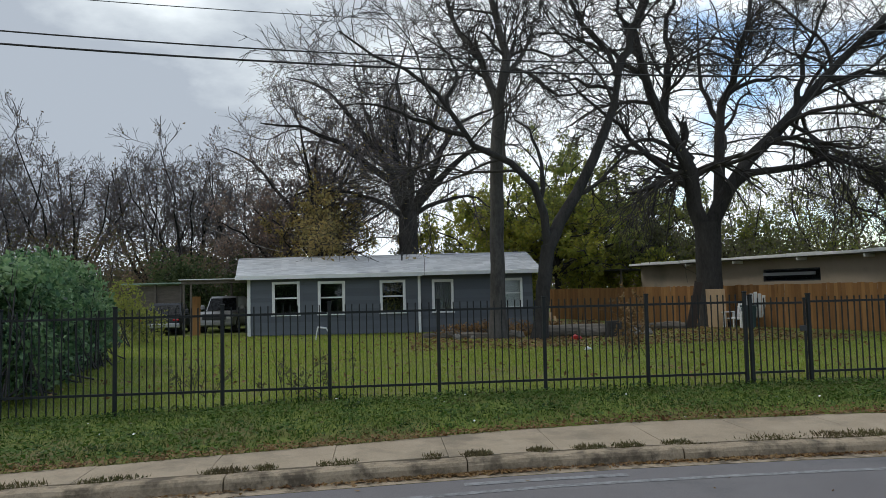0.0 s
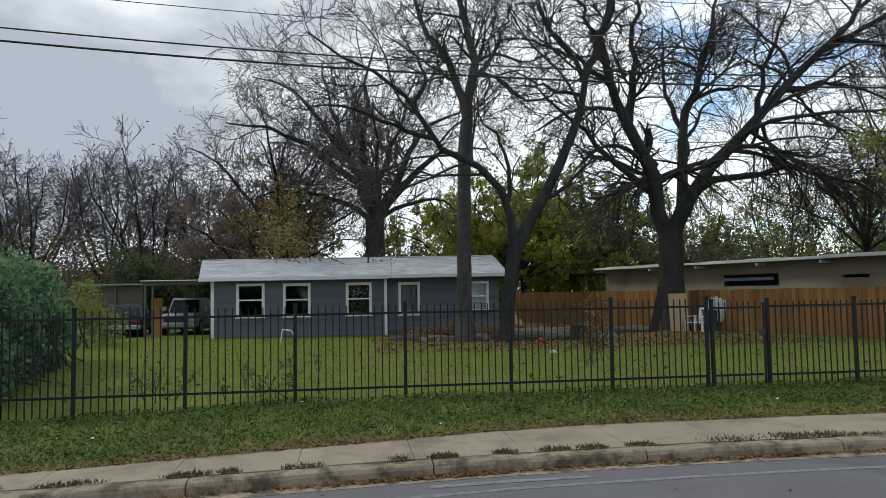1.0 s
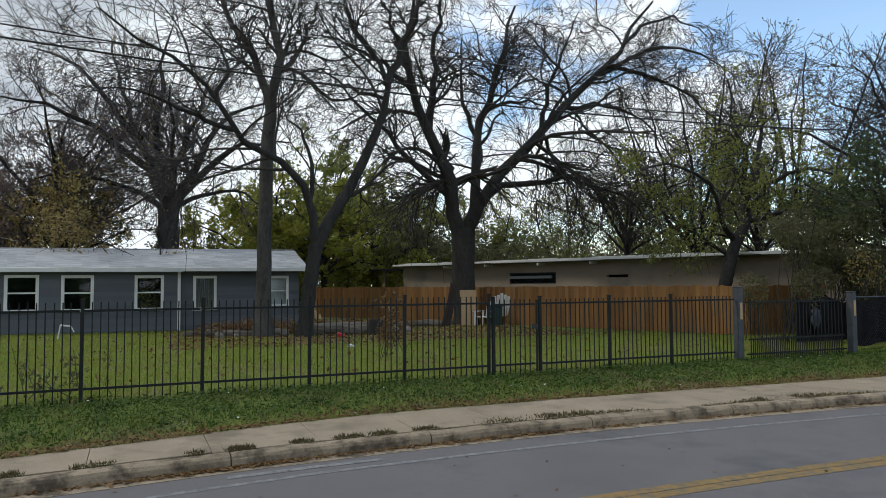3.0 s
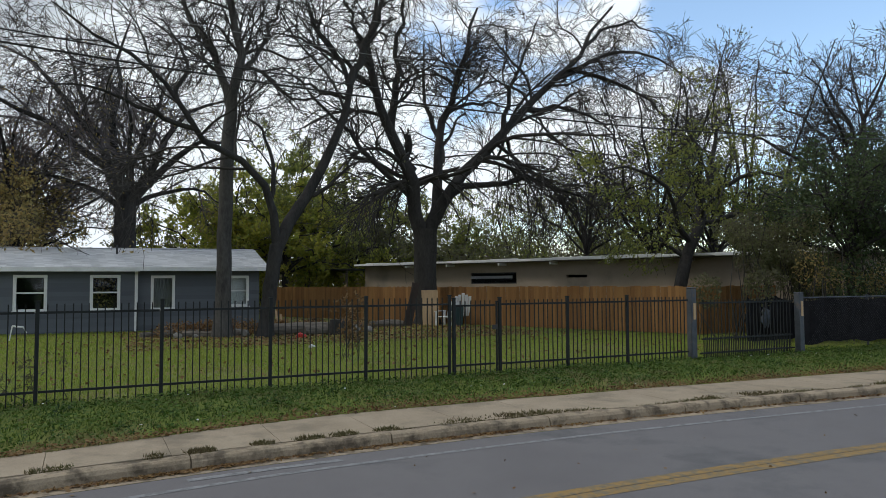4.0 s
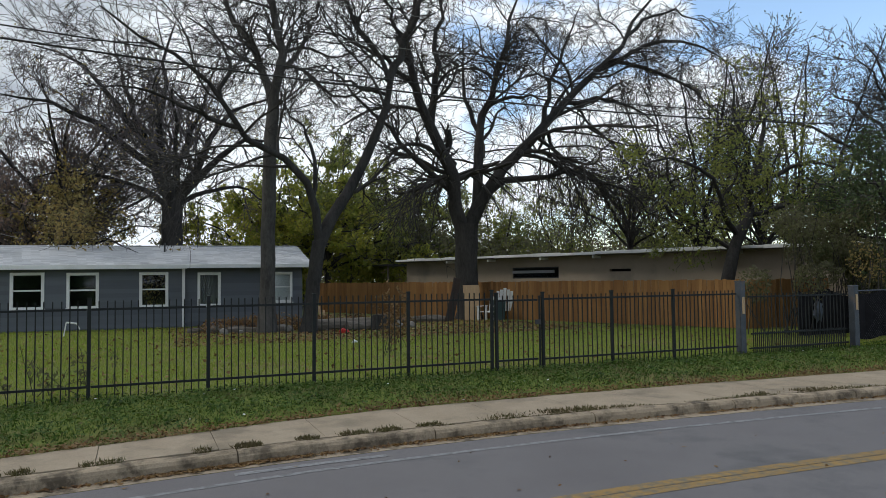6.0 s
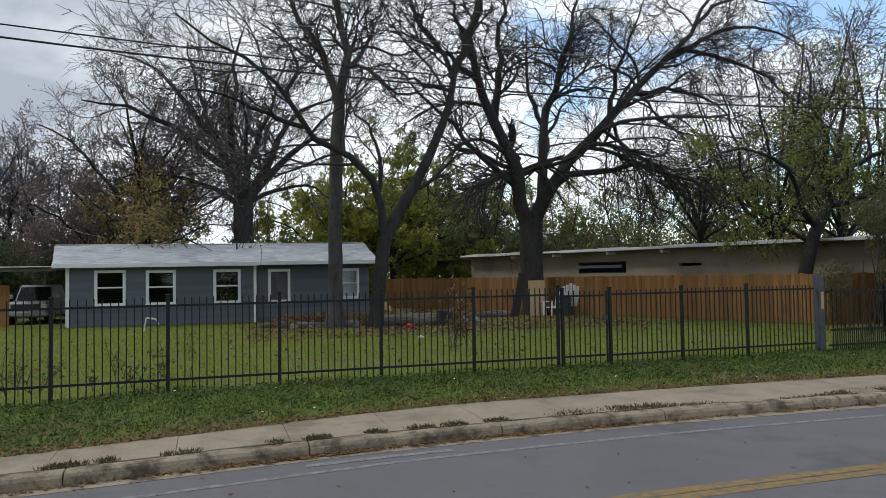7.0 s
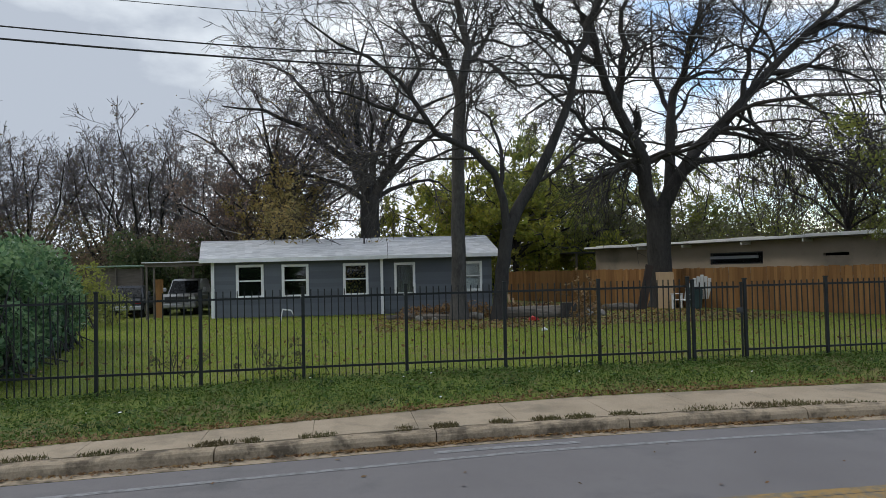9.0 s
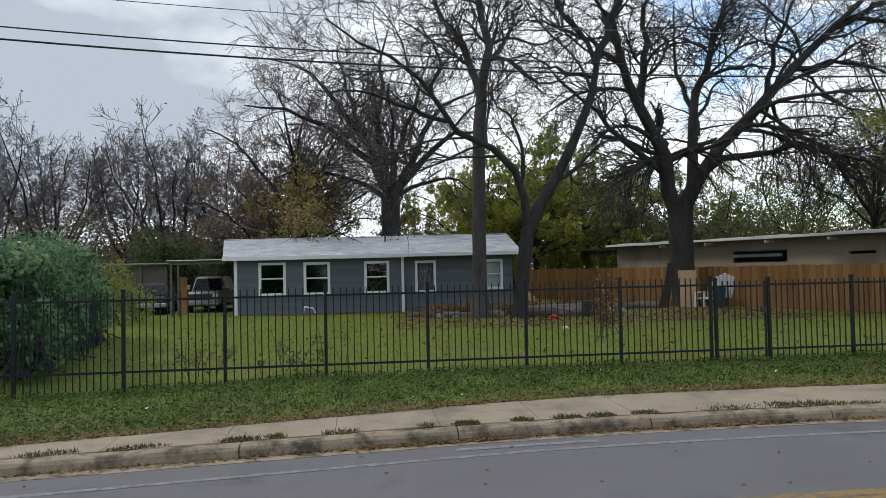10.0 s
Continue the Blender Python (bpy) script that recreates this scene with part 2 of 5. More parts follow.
LEAF_OLIVE = leaf_material("dull_olive_leaves", [(0.09, 0.105, 0.05), (0.16, 0.165, 0.075), (0.13, 0.12, 0.075), (0.09, 0.10, 0.055)], 0.7, 0.55)
LEAF_DARK = leaf_material("dark_evergreen_leaves", [(0.035, 0.052, 0.026), (0.06, 0.09, 0.038), (0.095, 0.125, 0.05), (0.05, 0.065, 0.035)], 0.6, 0.5)


# ---- mesh helpers ----
def link_mesh(name, verts, faces, mat, parent=None, label="", smooth=False):
    me = bpy.data.meshes.new(name)
    if isinstance(faces, np.ndarray):
        n, k = faces.shape
        me.vertices.add(len(verts))
        me.vertices.foreach_set("co", np.asarray(verts, dtype=np.float32).ravel())
        me.loops.add(n * k)
        me.loops.foreach_set("vertex_index", faces.astype(np.int32).ravel())
        me.polygons.add(n)
        me.polygons.foreach_set("loop_start", np.arange(0, n * k, k, dtype=np.int32))
        me.update(calc_edges=True)
    else:
        me.from_pydata([tuple(v) for v in verts], [], faces)
    me.materials.append(mat)
    if smooth:
        me.polygons.foreach_set("use_smooth", np.ones(len(me.polygons), dtype=bool))
    ob = new(name, me)
    if parent:
        ob.parent = parent
    if label:
        ob["label"] = label
    return ob


def part(name, bm, mat, parent=None, label="", smooth=False):
    me = bpy.data.meshes.new(name)
    bmesh.ops.recalc_face_normals(bm, faces=bm.faces)
    bm.to_mesh(me)
    bm.free()
    me.materials.append(mat)
    if smooth:
        for poly in me.polygons:
            poly.use_smooth = True
    ob = new(name, me)
    if parent:
        ob.parent = parent
    if label:
        ob["label"] = label
    return ob


def share(name, me, m, parent):
    """One more piece on a mesh that alike pieces share."""
    ob = new(name, me)
    ob.matrix_basis = m
    ob.parent = parent
    return ob


def box(bm, lo, hi, m=None, bevel=0.0):
    q = Matrix.Translation([(a + b) / 2 for a, b in zip(lo, hi)]) @ Matrix.Diagonal([*(max(b - a, 1e-4) for a, b in zip(lo, hi)), 1])
    made = bmesh.ops.create_cube(bm, size=1, matrix=q)["verts"]
    if bevel:
        edges = list({e for v in made for e in v.link_edges})
        made = list({v for f in bmesh.ops.bevel(bm, geom=edges, offset=bevel, segments=1, affect="EDGES")["faces"] for v in f.verts} | {v for v in made if v.is_valid})
    if m:
        bmesh.ops.transform(bm, matrix=m, verts=made)
    return made


def boxed(name, lo, hi, mat, parent=None, label="", bevel=0.0, m=None):
    bm = bmesh.new()
    box(bm, lo, hi, m, bevel)
    return part(name, bm, mat, parent, label)


def rod(bm, a, b, r0, r1=None, sides=8):
    a, b = Vector(a), Vector(b)
    d = b - a
    m = Matrix.Translation((a + b) / 2) @ d.to_track_quat("Z", "Y").to_matrix().to_4x4()
    bmesh.ops.create_cone(bm, cap_ends=True, segments=sides, radius1=r0, radius2=r0 if r1 is None else r1, depth=d.length, matrix=m)


def thing(name, m, label, category, group="", kind=""):
    ob = new(name)
    ob.empty_display_size = 0.2
    ob.matrix_basis = m
    return tagged(ob, label, category, group, kind)


# ---- ground, road, pavement ----
def sway(x):
    """The road bows a little."""
    d = x - 5.0
    return -0.0085 * d * d / (1 + (d / 12.0) ** 2) - 0.05 * np.clip(2.0 - x, 0.0, 9.0)


def side_drop(x, y):
    """The lawn falls a little to the west, near the street."""
    w = min(max((y - 10.9) / 1.0, 0.0), 1.0) * min(max((22.0 - y) / 8.0, 0.0), 1.0)
    return -0.045 * min(max(-1.0 - x, 0.0), 4.0) * w


def pave_edge(x):
    return np.clip(10.62 + 0.107 * x, 10.1, 11.0)


def ground_height(x, y):
    y = y - sway(x) * max(0.0, min(1.0, (12.9 - y) / 2.0))
    drop = side_drop(x, y)
    for (a, za), (b, zb) in zip(PROFILE, PROFILE[1:]):
        if a <= y <= b:
            return za + (zb - za) * (y - a) / (b - a) + drop
    return 0.0


PROFILE = [(-400, -0.2), (-30, -0.2), (-3.3, -0.3), (-3.2, -0.6), (9.12, -0.6), (9.42, -0.37), (9.95, -0.315), (11.05, -0.295), (11.1, -0.265), (11.7, -0.18), (12.4, -0.11), (13.2, -0.06), (14.5, -0.04), (17, -0.02), (22, 0.0), (30, 0.0), (60, 0.0), (150, 0.0), (700, 0.0)]


def build_ground():
    xs = [-700, -200, -80, -40] + [-30 + 1.5 * i for i in range(48)] + [60, 100, 250, 700]
    verts, faces = [], []
    for y, z in PROFILE:
        w = max(0.0, min(1.0, (12.9 - y) / 2.0)) if y > 0 else 1.0
        for x in xs:
            bumps = 0.025 * noise.noise((x * 0.5, y * 0.5, 3.0)) if y > 12 and abs(x) < 45 else 0
            verts.append((x, y + sway(x) * w, z + bumps + side_drop(x, y)))
    k = len(xs)
    for j in range(len(PROFILE) - 1):
        for i in range(k - 1):
            faces.append((j * k + i, j * k + i + 1, (j + 1) * k + i + 1, (j + 1) * k + i))
    tagged(link_mesh("ground", verts, faces, SOIL, smooth=True), "grassy ground with worn brown patches", "ground", kind="structure")


def strip(name, y0, y1, z, mat, x0, x1, step, label, category, follow=1.0, thick=0.0):
    """A band that runs along the road."""
    n = max(1, round((x1 - x0) / step))
    verts, faces = [], []
    for i in range(n + 1):
        x = x0 + (x1 - x0) * i / n
        s = sway(x) * follow
        verts += [(x, y0 + s, z), (x, y1 + s, z)]
    for i in range(n):
        faces.append((2 * i, 2 * i + 2, 2 * i + 3, 2 * i + 1))
    if thick:
        k = len(verts)
        verts += [(x, y, z - thick) for x, y, z in verts]
        for i in range(n):
            for a, b in ((2 * i, 2 * i + 2), (2 * i + 1, 2 * i + 3)):
                faces.append((a, b, b + k, a + k))
    return tagged(link_mesh(name, verts, faces, mat), label, category, kind="structure")


build_ground()
strip("road", -3.0, 8.98, -0.43, ASPHALT, -300, 300, 1.5, "grey weathered asphalt street", "road")
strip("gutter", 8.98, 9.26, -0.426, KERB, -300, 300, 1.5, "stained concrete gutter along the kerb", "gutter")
strip("edge_line", 8.40, 8.50, -0.426, WHITE_LINE, -120, 150, 1.0, "worn white edge line on the asphalt", "road marking", 1.15)
strip("faded_patch", 8.66, 8.78, -0.425, WHITE_LINE, 1.0, 2.9, 0.5, "faded patch of white paint by the edge line", "road marking", 0.75)
strip("centre_line", 6.10, 6.27, -0.426, YELLOW_LINE, -120, 150, 1.0, "worn yellow centre line on the asphalt", "road marking", 0.9)
strip("centre_line", 5.91, 6.085, -0.426, YELLOW_LINE, -120, 150, 1.0, "worn yellow centre line on the asphalt", "road marking", 0.9)


# ---- wood and leaves ----
def tubes(pts, rad, sides):
    """Tapered tubes along many polylines at once: pts (B, n, 3), rad (B, n)."""
    b, n, _ = pts.shape
    tan = np.gradient(pts, axis=1)
    tan /= np.linalg.norm(tan, axis=2, keepdims=True) + 1e-9
    ref = np.where(np.abs(tan[:, :1, 2:3]) > 0.8, np.array([1.0, 0.2, 0]), np.array([0.1, 0.2, 1.0]))
    u = np.cross(tan, np.broadcast_to(ref, tan.shape))
    u /= np.linalg.norm(u, axis=2, keepdims=True) + 1e-9
    v = np.cross(tan, u)
    a = np.linspace(0, 2 * math.pi, sides, endpoint=False)
    ring = u[:, :, None] * np.cos(a)[:, None] + v[:, :, None] * np.sin(a)[:, None]
    verts = (pts[:, :, None] + ring * rad[:, :, None, None]).reshape(-1, 3)
    i = np.arange(b)[:, None, None] * n * sides
    j = np.arange(n - 1)[None, :, None] * sides
    k = np.arange(sides)[None, None, :]
    k2 = (k + 1) % sides
    faces = np.stack([i + j + k, i + j + k2, i + j + sides + k2, i + j + sides + k], -1).reshape(-1, 4)
    return verts, faces


def merge(chunks):
    verts, faces, at = [], [], 0
    for v, f in chunks:
        verts.append(v)
        faces.append(f + at)
        at += len(v)
    return np.concatenate(verts), np.concatenate(faces)


def offspring(rng, pts, rad, count, lo, hi, angle, wiggle, rise, n, thin, first=0.25, least=0.0075, curl=0.16):
    """Branches that spring from branches, each with a bend of its own."""
    b, n0, _ = pts.shape
    t = rng.uniform(first, 1.0, (b, count)) * (n0 - 1)
    i = np.minimum(t.astype(int), n0 - 2)
    w = (t - i)[..., None]
    rows = np.arange(b)[:, None]
    p = pts[rows, i] * (1 - w) + pts[rows, i + 1] * w
    tan = pts[rows, i + 1] - pts[rows, i]
    tan /= np.linalg.norm(tan, axis=2, keepdims=True) + 1e-9
    r = (rad[rows, i] * (1 - w[..., 0]) + rad[rows, i + 1] * w[..., 0]) * thin
    length = np.linalg.norm(np.diff(pts, axis=1), axis=2).sum(1)[:, None] * rng.uniform(lo, hi, (b, count)) * (1.15 - 0.55 * t / (n0 - 1))
    side = rng.normal(size=tan.shape)
    side -= (side * tan).sum(2, keepdims=True) * tan
    side /= np.linalg.norm(side, axis=2, keepdims=True) + 1e-9
    th = np.radians(rng.uniform(angle[0], angle[1], (b, count)))[..., None]
    d = (tan * np.cos(th) + side * np.sin(th)).reshape(-1, 3)
    p, r, length = p.reshape(-1, 3), r.reshape(-1), length.reshape(-1)
    bend = rng.normal(size=d.shape) * curl
    line = [p]
    for k in range(n - 1):
        if k == (n - 1) // 2:
            bend = -bend * 0.8 + rng.normal(size=d.shape) * curl * 0.5
        d = d + bend + rng.normal(size=d.shape) * wiggle + np.array([0, 0, rise])
        d /= np.linalg.norm(d, axis=1, keepdims=True)
        p = p + d * (length / (n - 1))[:, None]
        line.append(p)
    out = np.stack(line, 1)
    return out, np.maximum(r[:, None] * np.linspace(1, 0.4, n)[None], least)


def smooth_line(points, n):
    p = np.array(points, float)
    for _ in range(2):
        q = [p[0]]
        for a, b in zip(p, p[1:]):
            q += [a * 0.75 + b * 0.25, a * 0.25 + b * 0.75]
        p = np.array(q + [p[-1]])
    s = np.r_[0, np.cumsum(np.linalg.norm(np.diff(p, axis=0), axis=1))]
    t = np.linspace(0, s[-1], n)
    return np.stack([np.interp(t, s, p[:, c]) for c in range(3)], 1)


def leaf_quads(rng, centres, size, flat=0.0):
    """A small folded leaf at each centre, turned at random."""
    n = len(centres)
    a = rng.normal(size=(n, 3))
    a[:, 2] *= 1 - flat
    a /= np.linalg.norm(a, axis=1, keepdims=True)
    b = np.cross(a, rng.normal(size=(n, 3)) * np.array([1 - flat, 1 - flat, 1]))
    b /= np.linalg.norm(b, axis=1, keepdims=True) + 1e-9
    s = size * rng.uniform(0.6, 1.35, (n, 1))
    v = np.stack([centres - a * s, centres - b * s * 0.55, centres + a * s, centres + b * s * 0.55], 1).reshape(-1, 3)
    return v, np.arange(n * 4).reshape(-1, 4)


def tree(name, base, limbs, seed, label, bark, twig, counts=(11, 8, 6), reach=0.5, leaves=0, leaf=None, leaf_size=0.06, leaf_low=0.0, twig_r=0.5, rise=0.03, droop=0.0, group="", least=0.0075):
    """limbs: (points relative to the base, thick end, thin end); the first is the trunk."""
    rng = np.random.default_rng(seed)
    top = thing(name, Matrix.Translation(base), label, "tree", group)
    wood, mains, mrad, joints = [], [], [], []

    def shoots_of(p, r, *how):
        q, w = offspring(rng, p, r, *how)
        size = np.linalg.norm(np.diff(p, axis=1), axis=2).sum(1)
        keep = rng.uniform(size=len(q)) < np.repeat(np.clip(size / np.quantile(size, 0.75), 0.12, 1.0), how[0])
        return q[keep], w[keep]

    for i, (pts, r0, r1) in enumerate(limbs):
        line = smooth_line(pts, 10)
        if i > 1:
            wood_so_far = np.concatenate([smooth_line(p, 40) for p in joints])
            near = wood_so_far[np.argmin(((wood_so_far - line[0])[:, [0, 2]] ** 2).sum(1))]
            gap = near - line[0]
            line = line + np.array([0, gap[1], 0]) + np.array([gap[0], 0, gap[2]]) * np.linspace(1, 0, 10)[:, None] ** 2
        line[1:-1] += rng.normal(size=(8, 3)) * (min(0.13, 0.03 + r0 * 0.4) if i else 0.012)
        joints.append(line)
        rad = np.linspace(r0, r1, 10)
        if i == 0:
            rad[0] *= 1.45
            rad[1] *= 1.12
        wood.append(tubes(line[None], rad[None], 10))
        if i:
            mains.append(line)
            mrad.append(rad)
    v, f = merge(wood)
    link_mesh("trunk", v, f, bark, top, smooth=True)
    p0, r0 = np.array(mains), np.array(mrad)
    p1, r1 = shoots_of(p0, r0, counts[0], reach * 0.45, reach, (28, 68), 0.12, rise, 9, 0.45, 0.2, least)
    p2, r2 = shoots_of(p1, r1, counts[1], 0.4, 0.75, (25, 65), 0.13, rise - droop, 7, 0.6, 0.15, least, 0.12)
    p3, r3 = shoots_of(p2, r2, counts[2], 0.4, 0.85, (20, 60), 0.13, rise - droop, 5, twig_r, 0.15, least, 0.09)
    shoots = [tubes(p1, r1, 5), tubes(p2, r2, 4), tubes(p3, r3, 3)]
    if len(counts) > 3:
        p4, r4 = shoots_of(p3, r3, counts[3], 0.5, 1.0, (20, 55), 0.12, rise - droop, 3, 0.8, 0.2, least, 0.08)
        shoots.append(tubes(p4, r4, 3))
        p3 = p4
    v, f = merge(shoots)
    crown = link_mesh("crown", v, f, twig, top)
    if leaves:
        pick = p3.reshape(-1, 3)
        if leaf_low:
            w = np.exp(-pick[:, 2] / leaf_low)
            at = rng.choice(len(pick), leaves, p=w / w.sum())
        else:
            at = rng.integers(0, len(pick), leaves)
        c = pick[at] + rng.normal(size=(leaves, 3)) * 0.10
        v, f = leaf_quads(rng, c, leaf_size)
        tagged(link_mesh("foliage", v, f, leaf, top), kind="stuff")
    return top


def wild_limbs(seed, height, trunk, radius, count, spread, lean=(0, 0)):
    """A trunk that divides into some rising limbs."""
    rng = random.Random(seed)
    fork = (lean[0] * trunk, lean[1] * trunk, trunk)
    limbs = [([(0, 0, -0.1), (lean[0] * trunk * 0.4, lean[1] * trunk * 0.4, trunk * 0.5), fork], radius, radius * 0.8)]
    for i in range(count):
        a = 2 * math.pi * (i + rng.uniform(-0.3, 0.3)) / count
        s, h = spread * rng.uniform(0.55, 1.1), (height - trunk) * rng.uniform(0.75, 1.05)
        if i == 0:
            s *= 0.3
        p = [fork]
        for k in (0.25, 0.5, 0.75, 1.0):
            p.append((fork[0] + math.cos(a) * s * k ** 0.8 + rng.uniform(-0.3, 0.3), fork[1] + math.sin(a) * s * k ** 0.8 + rng.uniform(-0.3, 0.3), trunk + h * k ** 1.15))
        limbs.append((p, radius * 0.42, 0.025))
    return limbs


def dome_limbs(seed, trunk, radius, count, length, low=12, high=82, lean=(0, 0), sag=0.0):
    """A short trunk whose limbs fan out at all slopes and bow, so that the crown comes out round."""
    rng = random.Random(seed)
    fork = (lean[0] * trunk, lean[1] * trunk, trunk)
    limbs = [([(0, 0, -0.1), (fork[0] * 0.4, fork[1] * 0.4, trunk * 0.5), fork], radius, radius * 0.85)]
    for i in range(count):
        a = i * 2.39996 + rng.uniform(-0.35, 0.35)
        el = radians(low + (high - low) * (i + 0.5) / count)
        s = length * rng.uniform(0.85, 1.1)
        start = el + radians(rng.uniform(8, 26))
        p, x, z = [fork], 0.0, 0.0
        for k in range(6):
            now = start + (el - start) * k / 2.5 - sag * max(0, k - 3)
            x, z = x + math.cos(now) * s / 6, z + math.sin(now) * s / 6
            turn = a + rng.uniform(-0.16, 0.16)
            p.append((fork[0] + math.cos(turn) * x, fork[1] + math.sin(turn) * x, trunk + z))
        limbs.append((p, radius * (0.5 if el > 0.8 else 0.36), 0.03))
    return limbs


def leaf_mass(name, blobs, count, seed, leaf, size, label, category, twig=None, kind=""):
    """A thicket: leaves on the shells of many lumps, with stems inside."""
    rng = np.random.default_rng(seed)
    cx = np.array([b[:3] for b in blobs])
    rr = np.array([b[3:] for b in blobs])
    w = (rr.prod(1)) ** 0.67
    at = rng.choice(len(blobs), count, p=w / w.sum())
    d = rng.normal(size=(count, 3))
    d /= np.linalg.norm(d, axis=1, keepdims=True)
    lump = 1 + 0.22 * np.sin(d[:, 0] * 7 + at) * np.cos(d[:, 1] * 6 - at) + rng.normal(size=count) * 0.10
    c = cx[at] + d * rr[at] * (lump * rng.uniform(0.6, 1.0, count) ** 0.5)[:, None]
    c[:, 2] = np.maximum(c[:, 2], 0.03)
    top = thing(name, Matrix.Translation((0, 0, 0)), label, category, kind=kind)
    v, f = leaf_quads(rng, c, size)
    tagged(link_mesh("foliage", v, f, leaf, top), kind="stuff")
    stems = rng.choice(len(blobs), max(12, len(blobs) * 3))
    p = cx[stems] * np.array([1, 1, 0]) + rng.normal(size=(len(stems), 3)) * np.array([0.3, 0.3, 0])
    q = cx[stems] + rng.normal(size=(len(stems), 3)) * rr[stems] * 0.45
    q[:, 2] = np.maximum(q[:, 2], 0.2)
    line = np.stack([p, (p + q) / 2 + rng.normal(size=p.shape) * 0.15, q], 1)
    v, f = tubes(line, np.broadcast_to(np.array([0.022, 0.015, 0.008]), (len(stems), 3)), 4)
    tagged(link_mesh("stem", v, f, twig or TWIG, top), kind="stuff")
    return top


# pecan-like trees of the front yard: limbs as (x, height) seen from the street, with some depth added
def flat_limb(base, pts, depth, r0, r1):
    n = len(pts) - 1
    return ([(x - base[0], depth * (i / n) ** 1.2 if n else 0, z - base[2]) for i, (x, z) in enumerate(pts)], r0, r1)


